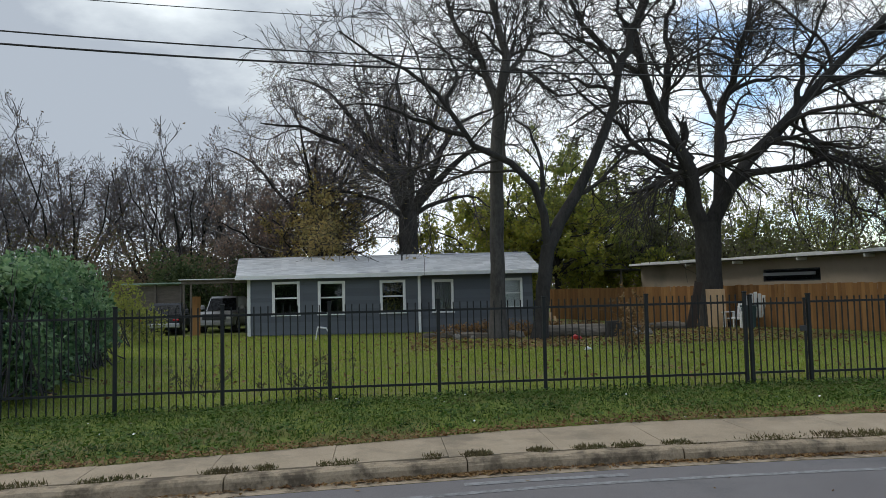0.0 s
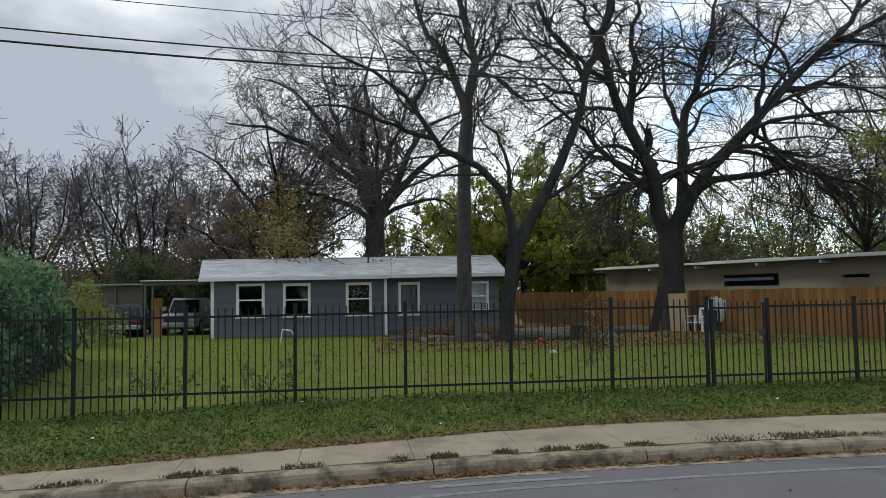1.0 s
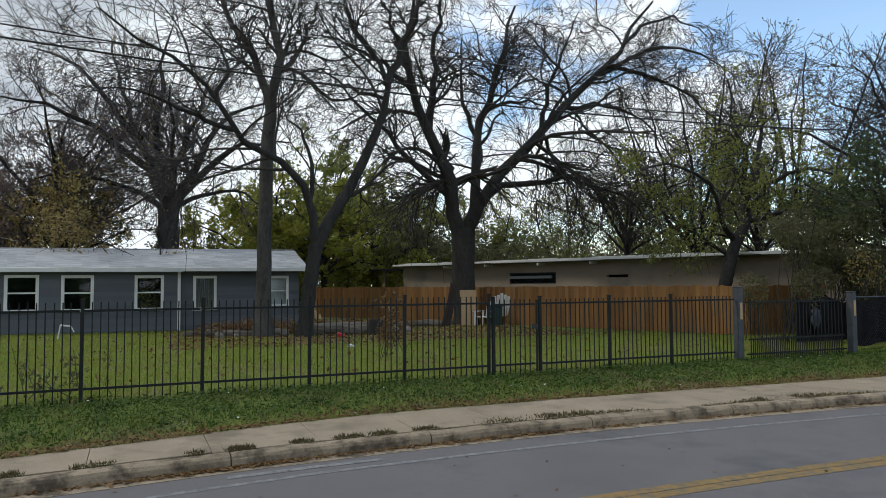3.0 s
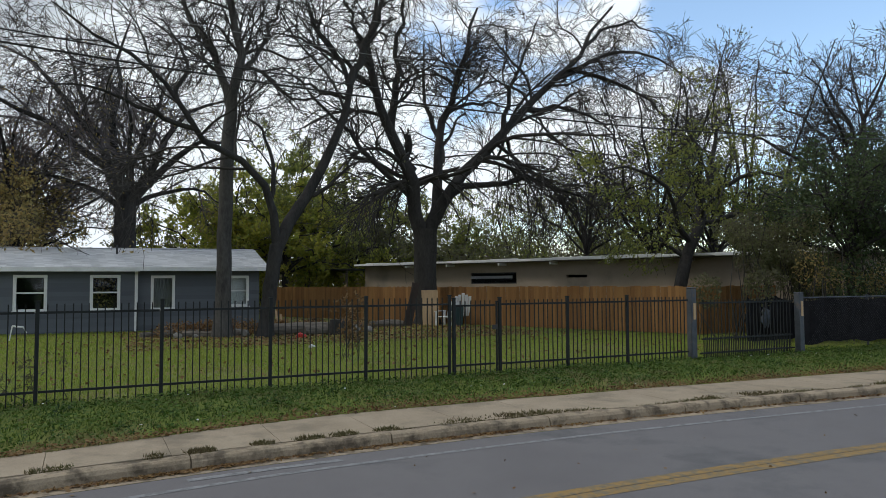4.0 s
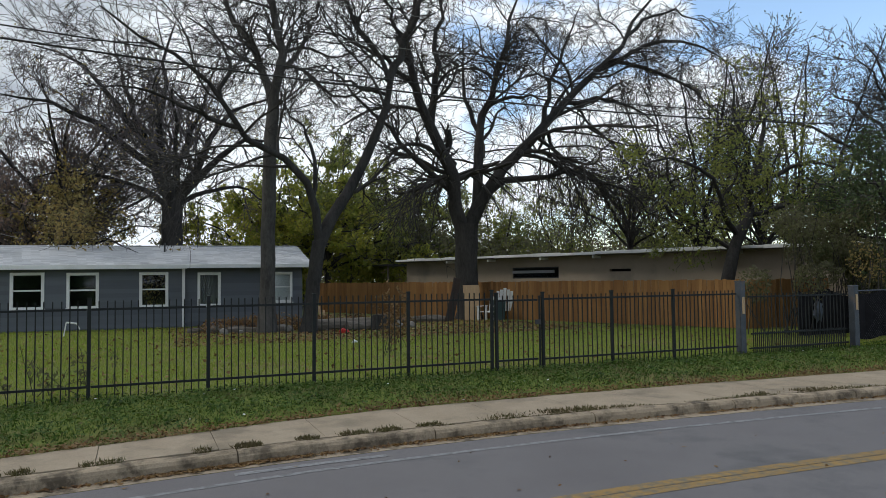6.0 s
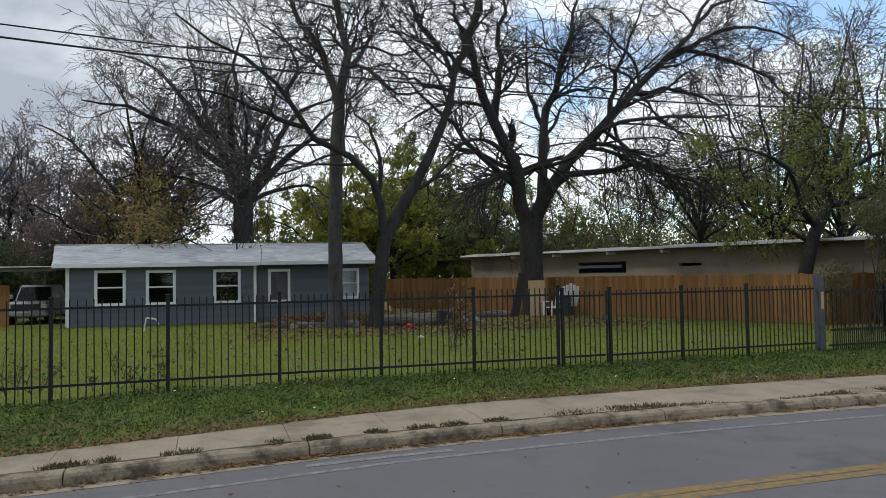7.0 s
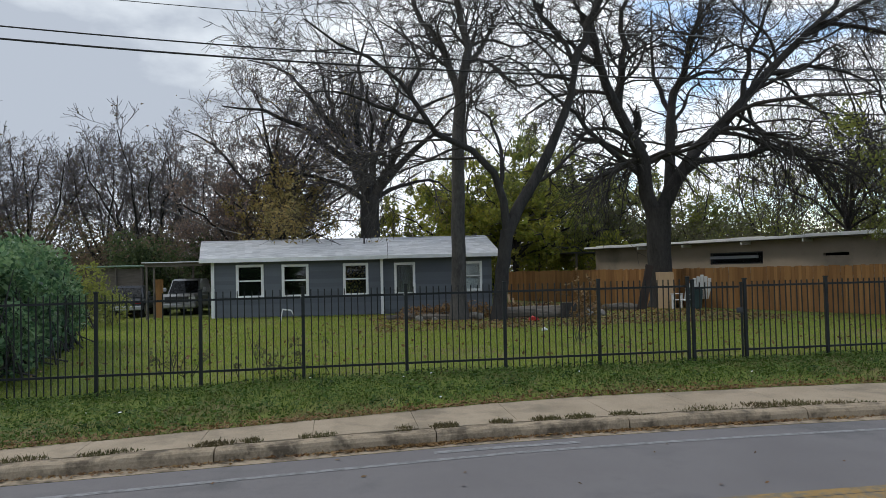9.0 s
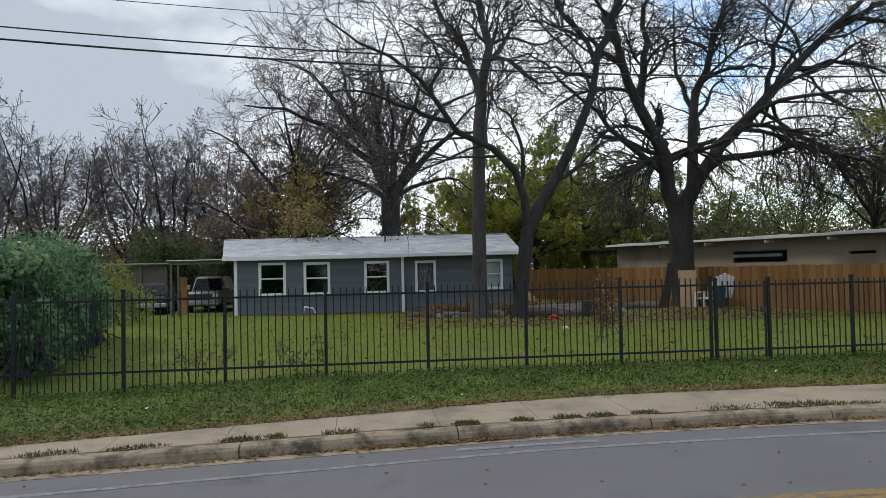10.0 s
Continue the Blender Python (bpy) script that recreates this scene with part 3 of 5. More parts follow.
def yard_trees():
    b = (4.15, 25.5, 0.0)
    limbs = [flat_limb(b, [(4.15, -0.1), (4.2, 3.0), (4.25, 6.3), (4.4, 7.9)], 0, 0.27, 0.22),
             flat_limb(b, [(4.4, 7.8), (4.8, 9.2), (4.4, 11.0), (4.1, 12.6), (4.2, 14.5)], -0.6, 0.2, 0.05),
             flat_limb(b, [(4.4, 7.8), (3.9, 9.6), (2.8, 11.8), (2.2, 13.8)], 0.9, 0.16, 0.04),
             flat_limb(b, [(4.7, 9.0), (5.6, 10.6), (6.3, 12.6)], 1.2, 0.1, 0.03)]
    tree("yard_tree", b, limbs, 11, "straight grey-barked bare tree on the lawn before the house", BARK_PALE, TWIG, (13, 9, 6, 2), 0.6, rise=0.01, droop=0.02, least=0.009)
    b = (5.5, 25.0, 0.0)
    limbs = [flat_limb(b, [(5.5, -0.1), (5.65, 1.5), (5.9, 3.2)], 0, 0.26, 0.24),
             flat_limb(b, [(5.9, 3.1), (5.8, 4.8), (5.6, 5.4), (5.0, 5.8), (3.8, 6.5), (2.9, 6.8), (2.5, 8.0), (0.6, 9.3), (-1.1, 10.3)], -1.2, 0.16, 0.03),
             flat_limb(b, [(5.9, 3.1), (6.5, 4.3), (7.5, 6.0), (8.3, 7.6), (8.8, 9.2), (8.7, 10.0), (7.9, 10.8), (7.1, 12.2)], 0.4, 0.24, 0.05),
             flat_limb(b, [(8.8, 9.2), (9.4, 10.8), (9.8, 12.8), (9.9, 14)], -0.5, 0.17, 0.04),
             flat_limb(b, [(5.8, 4.9), (5.9, 6.4), (5.2, 7.6), (4.6, 8.4)], 0.9, 0.09, 0.02),
             flat_limb(b, [(2.9, 6.8), (1.5, 7.3), (0.2, 7.9), (-1.0, 7.8)], -0.6, 0.09, 0.02),
             flat_limb(b, [(2.5, 8.0), (2.9, 9.4), (2.0, 10.6)], 0.6, 0.08, 0.02),
             flat_limb(b, [(8.6, 8.6), (7.3, 9.0), (6.0, 9.9)], 0.8, 0.08, 0.02)]
    tree("yard_tree", b, limbs, 12, "leaning forked bare tree with dark bark on the lawn", BARK, TWIG, (12, 9, 6, 2), 0.55, rise=0.0, droop=0.02, least=0.009)
    b = (13.7, 29.0, 0.0)
    limbs = [flat_limb(b, [(13.6, -0.1), (13.5, 2.3), (13.55, 4.3)], 0, 0.5, 0.54),
             flat_limb(b, [(13.4, 3.9), (12.7, 6.2), (11.8, 8.5), (10.9, 9.9), (10.5, 11.2), (10.7, 12.7), (10.9, 14.6)], -1.0, 0.36, 0.06),
             flat_limb(b, [(11.8, 8.5), (12.0, 9.9), (12.2, 12.2), (12.7, 15.0)], 0.6, 0.19, 0.05),
             flat_limb(b, [(13.9, 4.0), (14.3, 5.8), (14.7, 8.2), (15.1, 10.2), (16.0, 12.7), (17.0, 15.4)], 1.2, 0.28, 0.05),
             flat_limb(b, [(13.9, 3.9), (14.5, 5.0), (15.3, 6.6), (16.6, 7.8), (19.1, 10.6), (21.2, 12.7), (23.6, 15.8)], -1.0, 0.33, 0.05),
             flat_limb(b, [(14.8, 5.6), (16.5, 6.4), (19.1, 6.6), (21.3, 6.0), (22.2, 4.4)], -1.8, 0.17, 0.02),
             flat_limb(b, [(13.1, 5.6), (10.6, 7.3), (9.5, 8.3), (8.0, 9.6), (6.6, 9.8)], -1.4, 0.16, 0.02),
             flat_limb(b, [(14.8, 8.6), (14.0, 10.5), (14.4, 13.6)], 1.5, 0.12, 0.03),
             flat_limb(b, [(17.6, 9.0), (18.0, 11.0), (19.2, 13.6), (20.0, 15.2)], 0.5, 0.13, 0.02),
             flat_limb(b, [(20.4, 11.9), (22.2, 12.9), (24.1, 13.5), (26.9, 13.2), (28.4, 11.7)], -1.2, 0.13, 0.015),
             flat_limb(b, [(20.9, 12.3), (22.6, 12.0), (24.0, 11.6), (25.7, 10.2), (27.6, 8.8)], -2.0, 0.12, 0.015),
             flat_limb(b, [(18.6, 10.0), (20.6, 10.5), (22.6, 9.8), (23.8, 8.0)], -1.2, 0.11, 0.015),
             flat_limb(b, [(15.0, 9.6), (16.6, 10.6), (18.4, 10.9), (20.0, 10.3)], 1.6, 0.11, 0.015),
             flat_limb(b, [(22.0, 13.6), (24.0, 15.2), (26.4, 15.6), (28.0, 14.9)], 0.8, 0.10, 0.015),
             flat_limb(b, [(10.9, 9.9), (9.6, 11.2), (8.0, 12.0), (6.6, 12.2)], 0.6, 0.13, 0.02),
             flat_limb(b, [(10.5, 11.2), (9.8, 12.6), (8.8, 14.6)], -0.8, 0.11, 0.02),
             flat_limb(b, [(13.0, 5.4), (12.72, 7.1), (12.68, 8.45)], 0.0, 0.19, 0.16)]
    tree("yard_tree", b, limbs, 13, "massive old bare tree with a broken stub and dark bark", BARK, TWIG, (16, 9, 6, 2), 0.46, 900, LEAF_BROWN, 0.07, rise=0.0, droop=0.06, least=0.0095)


def back_trees():
    b = (1.5, 39.0, 0.0)
    limbs = [flat_limb(b, [(1.6, -0.1), (1.6, 3.7), (1.6, 6.0)], 0, 0.55, 0.5),
             flat_limb(b, [(1.8, 5.8), (2.8, 7.4), (4.0, 8.6), (5.9, 9.4), (7.6, 9.3)], -1.5, 0.26, 0.03),
             flat_limb(b, [(1.8, 6.0), (2.6, 8.0), (3.8, 10.2), (5.7, 11.7), (7.4, 12.4)], 1.5, 0.26, 0.03),
             flat_limb(b, [(1.5, 5.9), (1.0, 8.0), (1.0, 11.4), (1.7, 15.0)], -1.0, 0.26, 0.03),
             flat_limb(b, [(1.4, 5.8), (1.0, 7.1), (-0.8, 9.0), (-3.2, 10.2), (-5.9, 10.5)], -1.6, 0.26, 0.03),
             flat_limb(b, [(1.4, 6.0), (0.8, 7.9), (-0.8, 11.1), (-2.9, 13.0), (-4.9, 13.7)], 1.2, 0.24, 0.03),
             flat_limb(b, [(1.6, 6.0), (2.2, 9.0), (3.4, 12.2), (4.2, 14.6)], 2.0, 0.2, 0.03),
             flat_limb(b, [(1.2, 6.6), (0.2, 9.6), (-0.9, 12.6), (-1.2, 14.9)], 2.4, 0.18, 0.03),
             flat_limb(b, [(1.3, 5.6), (-0.4, 7.0), (-2.6, 7.6), (-4.6, 7.2)], 1.6, 0.16, 0.03),
             flat_limb(b, [(1.8, 5.6), (3.4, 6.6), (5.2, 6.9), (6.6, 6.2)], 1.4, 0.15, 0.03),
             flat_limb(b, [(1.6, 5.9), (1.8, 7.6), (1.6, 9.4), (1.4, 10.8)], -5.0, 0.16, 0.03),
             flat_limb(b, [(1.6, 5.9), (1.4, 7.8), (1.7, 9.8), (1.9, 11.4)], 5.5, 0.16, 0.03)]
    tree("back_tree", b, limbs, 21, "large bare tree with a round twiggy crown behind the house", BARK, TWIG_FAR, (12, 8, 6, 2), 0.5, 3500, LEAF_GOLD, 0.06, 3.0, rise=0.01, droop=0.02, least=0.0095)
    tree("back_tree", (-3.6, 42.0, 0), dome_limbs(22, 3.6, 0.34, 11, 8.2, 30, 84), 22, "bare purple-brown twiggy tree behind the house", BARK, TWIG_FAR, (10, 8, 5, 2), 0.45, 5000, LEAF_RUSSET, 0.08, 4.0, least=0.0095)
    tree("gold_tree", (-3.2, 40.2, 0), dome_limbs(23, 2.6, 0.18, 10, 4.6, 25, 84) + [([(0, 0, 2.2), (0.2, -1.5, 4.8), (0.5, -3, 5.2), (1.0, -4.6, 4.3), (2.2, -6.2, 3.6), (3.2, -7.4, 3.1)], 0.06, 0.012), ([(0, 0, 2.2), (-0.4, -1.6, 4.6), (-0.2, -3.4, 4.9), (0.2, -4.8, 3.9)], 0.05, 0.012)], 23, "slender tree with thinning brown-gold leaves behind the house", BARK, TWIG, (9, 6, 4), 0.45, 11000, LEAF_GOLD, 0.08, droop=0.05)
    tree("russet_tree", (-5.6, 42.5, 0), dome_limbs(24, 2.2, 0.2, 11, 5.2, 20, 84), 24, "thicket-like tree with dull russet leaves behind the house", BARK, TWIG_FAR, (10, 7, 5), 0.5, 9000, LEAF_RUSSET, 0.085)
    tree("olive_tree", (3.4, 45.0, 0), dome_limbs(25, 1.5, 0.14, 8, 3.6), 25, "low dull green tree behind the house", BARK, TWIG, (9, 6, 4), 0.5, 4200, LEAF_OLIVE, 0.09)
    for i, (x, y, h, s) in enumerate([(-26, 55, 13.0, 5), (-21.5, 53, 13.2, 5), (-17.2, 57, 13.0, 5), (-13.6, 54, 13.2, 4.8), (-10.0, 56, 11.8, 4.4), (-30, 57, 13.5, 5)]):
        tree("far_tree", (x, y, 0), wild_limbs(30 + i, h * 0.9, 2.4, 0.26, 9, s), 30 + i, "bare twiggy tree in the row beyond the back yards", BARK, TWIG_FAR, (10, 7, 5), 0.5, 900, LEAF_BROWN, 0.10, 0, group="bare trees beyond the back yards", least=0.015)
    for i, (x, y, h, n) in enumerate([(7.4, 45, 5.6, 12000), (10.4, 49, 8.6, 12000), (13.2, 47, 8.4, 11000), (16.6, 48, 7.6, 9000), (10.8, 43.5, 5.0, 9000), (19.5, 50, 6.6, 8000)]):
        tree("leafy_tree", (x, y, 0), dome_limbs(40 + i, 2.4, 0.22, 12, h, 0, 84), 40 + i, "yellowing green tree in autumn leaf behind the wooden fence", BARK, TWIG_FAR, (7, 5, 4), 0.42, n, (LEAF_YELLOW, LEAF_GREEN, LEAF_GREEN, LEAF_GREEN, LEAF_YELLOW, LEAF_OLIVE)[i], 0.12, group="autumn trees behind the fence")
    b = (20.6, 20.9, 0.0)
    limbs = [([(0, 0, -0.1), (0.1, 0, 1.4), (0.8, 0.2, 3.0), (1.7, 0.3, 4.4)], 0.27, 0.21),
             ([(1.7, 0.3, 4.4), (2.5, 0.6, 5.6), (3.0, 0.8, 7.4), (3.6, 0.5, 9.4)], 0.19, 0.03),
             ([(1.7, 0.3, 4.4), (1.5, 0.0, 5.8), (0.6, -0.4, 7.6), (0.4, -0.2, 9.6)], 0.14, 0.03),
             ([(1.0, 0.2, 3.3), (-0.4, -0.4, 4.8), (-2.0, -0.8, 5.9), (-3.4, -0.6, 6.2), (-4.4, -0.5, 5.6)], 0.12, 0.02),
             ([(2.4, 0.5, 5.4), (4.0, -0.4, 6.2), (5.4, -0.6, 6.3), (6.4, -0.8, 5.4)], 0.12, 0.02),
             ([(1.5, 0.3, 4.2), (3.2, -0.8, 4.7), (4.8, -1.6, 4.4), (5.6, -2.0, 3.4)], 0.10, 0.02),
             ([(0.7, 0.2, 2.8), (-0.8, 0.8, 3.9), (-2.4, 0.6, 4.5), (-3.4, 0.6, 4.0)], 0.09, 0.02),
             ([(1.7, 0.3, 4.4), (0.9, -1.2, 5.2), (0.2, -2.2, 5.4), (-0.6, -2.8, 4.8)], 0.09, 0.02)]
    tree("leaning_tree", b, limbs, 51, "leaning tree with sparse olive leaves beside the low building", BARK, TWIG, (9, 6, 4), 0.5, 10000, LEAF_GREEN, 0.062, 8.0, rise=0.0, droop=0.06, least=0.008)
    tree("dark_tree", (22.6, 15.1, 0), dome_limbs(52, 2.6, 0.17, 13, 3.7, 0, 84), 52, "dark evergreen tree behind the screened fence", BARK, TWIG, (8, 6, 5), 0.5, 12000, LEAF_DARK, 0.06, droop=0.04)
    tree("dark_tree", (26.6, 15.6, 0), dome_limbs(53, 2.6, 0.2, 13, 4.2, 0, 84), 53, "dark evergreen tree behind the screened fence", BARK, TWIG, (8, 6, 5), 0.5, 9000, LEAF_DARK, 0.065, droop=0.04)
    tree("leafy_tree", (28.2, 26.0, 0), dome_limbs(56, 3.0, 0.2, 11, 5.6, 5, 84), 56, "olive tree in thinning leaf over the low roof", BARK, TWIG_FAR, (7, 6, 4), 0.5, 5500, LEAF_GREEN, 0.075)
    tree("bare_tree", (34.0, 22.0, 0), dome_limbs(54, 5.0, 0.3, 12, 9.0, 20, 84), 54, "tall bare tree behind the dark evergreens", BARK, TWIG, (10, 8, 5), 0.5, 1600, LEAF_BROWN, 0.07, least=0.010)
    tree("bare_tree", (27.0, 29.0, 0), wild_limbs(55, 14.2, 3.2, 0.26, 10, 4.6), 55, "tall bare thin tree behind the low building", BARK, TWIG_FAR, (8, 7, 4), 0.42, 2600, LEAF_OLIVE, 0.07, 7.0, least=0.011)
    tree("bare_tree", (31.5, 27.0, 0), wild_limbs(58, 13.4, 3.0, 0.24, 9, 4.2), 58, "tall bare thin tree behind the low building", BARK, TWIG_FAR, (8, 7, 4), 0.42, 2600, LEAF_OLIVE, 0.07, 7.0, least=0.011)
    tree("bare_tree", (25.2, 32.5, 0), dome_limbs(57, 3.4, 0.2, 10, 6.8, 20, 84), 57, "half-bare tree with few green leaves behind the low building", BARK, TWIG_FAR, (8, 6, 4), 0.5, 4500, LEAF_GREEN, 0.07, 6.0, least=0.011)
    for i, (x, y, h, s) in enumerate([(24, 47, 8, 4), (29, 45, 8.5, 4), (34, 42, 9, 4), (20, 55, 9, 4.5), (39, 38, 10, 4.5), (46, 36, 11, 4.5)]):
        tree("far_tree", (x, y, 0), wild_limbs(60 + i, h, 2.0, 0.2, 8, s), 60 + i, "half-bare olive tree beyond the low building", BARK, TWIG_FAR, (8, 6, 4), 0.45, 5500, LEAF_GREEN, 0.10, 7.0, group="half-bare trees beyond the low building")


def thickets():
    rng = random.Random(5)
    blobs = []
    for i in range(130):
        s = rng.random()
        blobs.append((-6.75 - 1.6 * s + rng.uniform(-0.9, 0.55), 14.0 + 8.0 * s, rng.uniform(0.25, 2.2) - 0.1 * s, rng.uniform(0.28, 0.6), rng.uniform(0.3, 0.6), rng.uniform(0.25, 0.55)))
    for i in range(46):
        s = rng.random()
        blobs.append((-7.5 - 1.2 * s + rng.uniform(-1.2, 0.8), 13.9 + 7.8 * s, rng.uniform(1.9, 2.75) - 0.45 * s, rng.uniform(0.35, 0.65), 0.5, rng.uniform(0.25, 0.5)))
    leaf_mass("vine_hedge", blobs, 44000, 71, LEAF_VINE, 0.07, "dense dark green vines heaped over the side fence", "hedge")
    blobs = [(rng.uniform(-34, -6), rng.uniform(45, 52), 0.6 + 5.0 * rng.random() ** 1.9, rng.uniform(1.2, 2.4), 1.5, rng.uniform(0.9, 1.7)) for _ in range(90)]
    leaf_mass("thicket", blobs, 27000, 72, LEAF_BROWN, 0.105, "brown leafless thicket beyond the back yards", "thicket")
    blobs = [(rng.uniform(3, 22), rng.uniform(42, 47), rng.uniform(0.6, 3.2), rng.uniform(1.0, 1.8), 1.2, rng.uniform(0.8, 1.3)) for _ in range(40)]
    leaf_mass("thicket", blobs, 14000, 73, LEAF_YELLOW, 0.11, "yellow-green bushes behind the wooden fence", "bush")
    blobs = [(rng.uniform(-60, 90), rng.uniform(70, 85), rng.uniform(1, 4.5), rng.uniform(2.5, 5), 3, rng.uniform(1.5, 2.8)) for _ in range(90)]
    leaf_mass("far_woods", blobs, 40000, 74, LEAF_BROWN, 0.30, "hazy brown woods in the distance", "woods", kind="stuff")
    blobs = [(rng.uniform(17, 46), rng.uniform(40, 50), 0.6 + 4.5 * rng.random() ** 1.5, rng.uniform(1.2, 2.2), 1.5, rng.uniform(0.9, 1.6)) for _ in range(60)]
    leaf_mass("thicket", blobs, 30000, 77, LEAF_OLIVE, 0.11, "dull olive bushes beyond the low building", "bush")
    blobs = [(-8.9, 29.0, 0.7, 0.7, 0.9, 0.7), (-9.2, 27.5, 1.0, 0.8, 0.8, 0.8), (-8.9, 26.8, 1.6, 0.6, 0.6, 0.8)]
    leaf_mass("shrub", blobs, 2600, 75, LEAF_GREEN, 0.06, "yellow-green shrub at the end of the hedge", "shrub")
    blobs = [(rng.uniform(20.6, 28.0), rng.uniform(14.2, 15.3), 0.5 + 3.2 * rng.random() ** 1.3, rng.uniform(0.5, 1.1), 0.6, rng.uniform(0.4, 0.9)) for _ in range(38)]
    leaf_mass("overgrown_shrub", blobs, 9000, 79, LEAF_DARK, 0.06, "straggling dark green shrubs behind the screened fence", "shrub")
    blobs = [(rng.uniform(21.5, 28.0), rng.uniform(14.3, 15.2), 0.6 + 2.0 * rng.random(), rng.uniform(0.3, 0.6), 0.4, rng.uniform(0.3, 0.5)) for _ in range(16)]
    leaf_mass("overgrown_shrub", blobs, 1400, 80, LEAF_GOLD, 0.045, "yellowing shrubs behind the screened fence", "shrub")
    # Dark leaves added in place of the green shade seen through the carport.
    blobs = [(rng.uniform(-12.5, -4.6), rng.uniform(42.6, 44.2), 0.5 + 3.2 * rng.random(), rng.uniform(0.8, 1.4), 0.8, rng.uniform(0.7, 1.1)) for _ in range(34)]
    leaf_mass("thicket", blobs, 15000, 81, LEAF_DARK, 0.10, "dark green bushes added to fill the shade behind the carport", "bush")
    blobs = [(rng.uniform(17.4, 21.6), rng.uniform(14.9, 16.4), 1.3 + 2.6 * rng.random(), rng.uniform(0.35, 0.75), 0.5, rng.uniform(0.3, 0.6)) for _ in range(24)]
    leaf_mass("overgrown_shrub", blobs, 13000, 82, LEAF_OLIVE, 0.052, "straggling olive shrubs hanging over the drive gate", "shrub")
    # Out of view behind the camera: added only to darken what the panes reflect.
    blobs = [(rng.uniform(-45, 65), rng.uniform(-34, -26), rng.uniform(0.8, 6.0), rng.uniform(2.5, 4.5), 2.5, rng.uniform(1.5, 2.5)) for _ in range(70)]
    leaf_mass("far_woods", blobs, 22000, 98, LEAF_OLIVE, 0.32, "unseen olive trees added behind the camera to darken the window reflections", "woods", kind="stuff")
    blobs = [(19.6, 14.4, 2.2, 0.5, 0.4, 0.6), (20.4, 14.3, 1.9, 0.5, 0.4, 0.4), (22.6, 14.2, 1.8, 0.9, 0.4, 0.4)]
    leaf_mass("shrub", blobs, 700, 76, LEAF_GOLD, 0.045, "thin golden shrub behind the screened fence", "shrub")


yard_trees()
back_trees()
thickets()


# ---- the grey house ----
HOUSE = pose(-5.47, 31.37, 0, 0, 0, -5.78)
WINDOWS = [(1.01, 2.18, 0.88, 2.27, "sash"), (2.94, 4.08, 0.88, 2.25, "sash"), (5.54, 6.62, 0.88, 2.24, "sash"), (7.72, 8.63, 0.86, 2.22, "curtain"), (10.66, 11.53, 0.95, 2.21, "blind")]
STEP, LENGTH, DEEP, EAVE = 7.24, 11.95, 8.0, 2.45
SET_BACK = 0.22


def house_window(house, u0, u1, z0, z1, style, y):
    """Casing, sill, sash bars, panes; what hangs behind."""
    w = new("window")
    w.parent = house
    t = 0.11
    bm = bmesh.new()
    for lo, hi in (((u0, y - 0.05, z0), (u0 + t, y + 0.03, z1)), ((u1 - t, y - 0.05, z0), (u1, y + 0.03, z1)), ((u0, y - 0.053, z1 - t), (u1, y + 0.033, z1)), ((u0, y - 0.053, z0), (u1, y + 0.033, z0 + 0.07))):
        box(bm, lo, hi, bevel=0.006)
    part("frame", bm, TRIM, w)
    boxed("sill", (u0 - 0.03, y - 0.10, z0 - 0.05), (u1 + 0.03, y, z0 - 0.002), TRIM, w, bevel=0.008)
    mid = (z0 + z1) / 2
    if style != "curtain":
        boxed("sash_bar", (u0 + t, y - 0.02, mid - 0.03), (u1 - t, y + 0.025, mid + 0.03), TRIM, w, bevel=0.005)
    for a, b in ((z0 + 0.07, mid), (mid, z1 - t)):
        p = boxed("pane", (u0 + t, y + 0.03, a), (u1 - t, y + 0.036, b), GLASS, w)
        p.visible_shadow = False
    if style == "curtain":
        n = 28
        verts = [(u0 + t + (u1 - u0 - 2 * t) * i / n, y + 0.16 + 0.025 * math.sin(i * 1.9), z) for z in (z0, z1) for i in range(n + 1)]
        link_mesh("curtain", verts, [(i, i + 1, i + n + 2, i + n + 1) for i in range(n)], CURTAIN, w, "drawn grey curtain")
    if style == "blind":
        bm = bmesh.new()
        for k in range(26):
            z = z0 + 0.06 + k * (z1 - z0 - 0.1) / 26
            box(bm, (u0 + t, y + 0.10, z), (u1 - t, y + 0.115, z + 0.042))
        part("blind", bm, BLIND, w, "lowered white slatted blind")
    return w


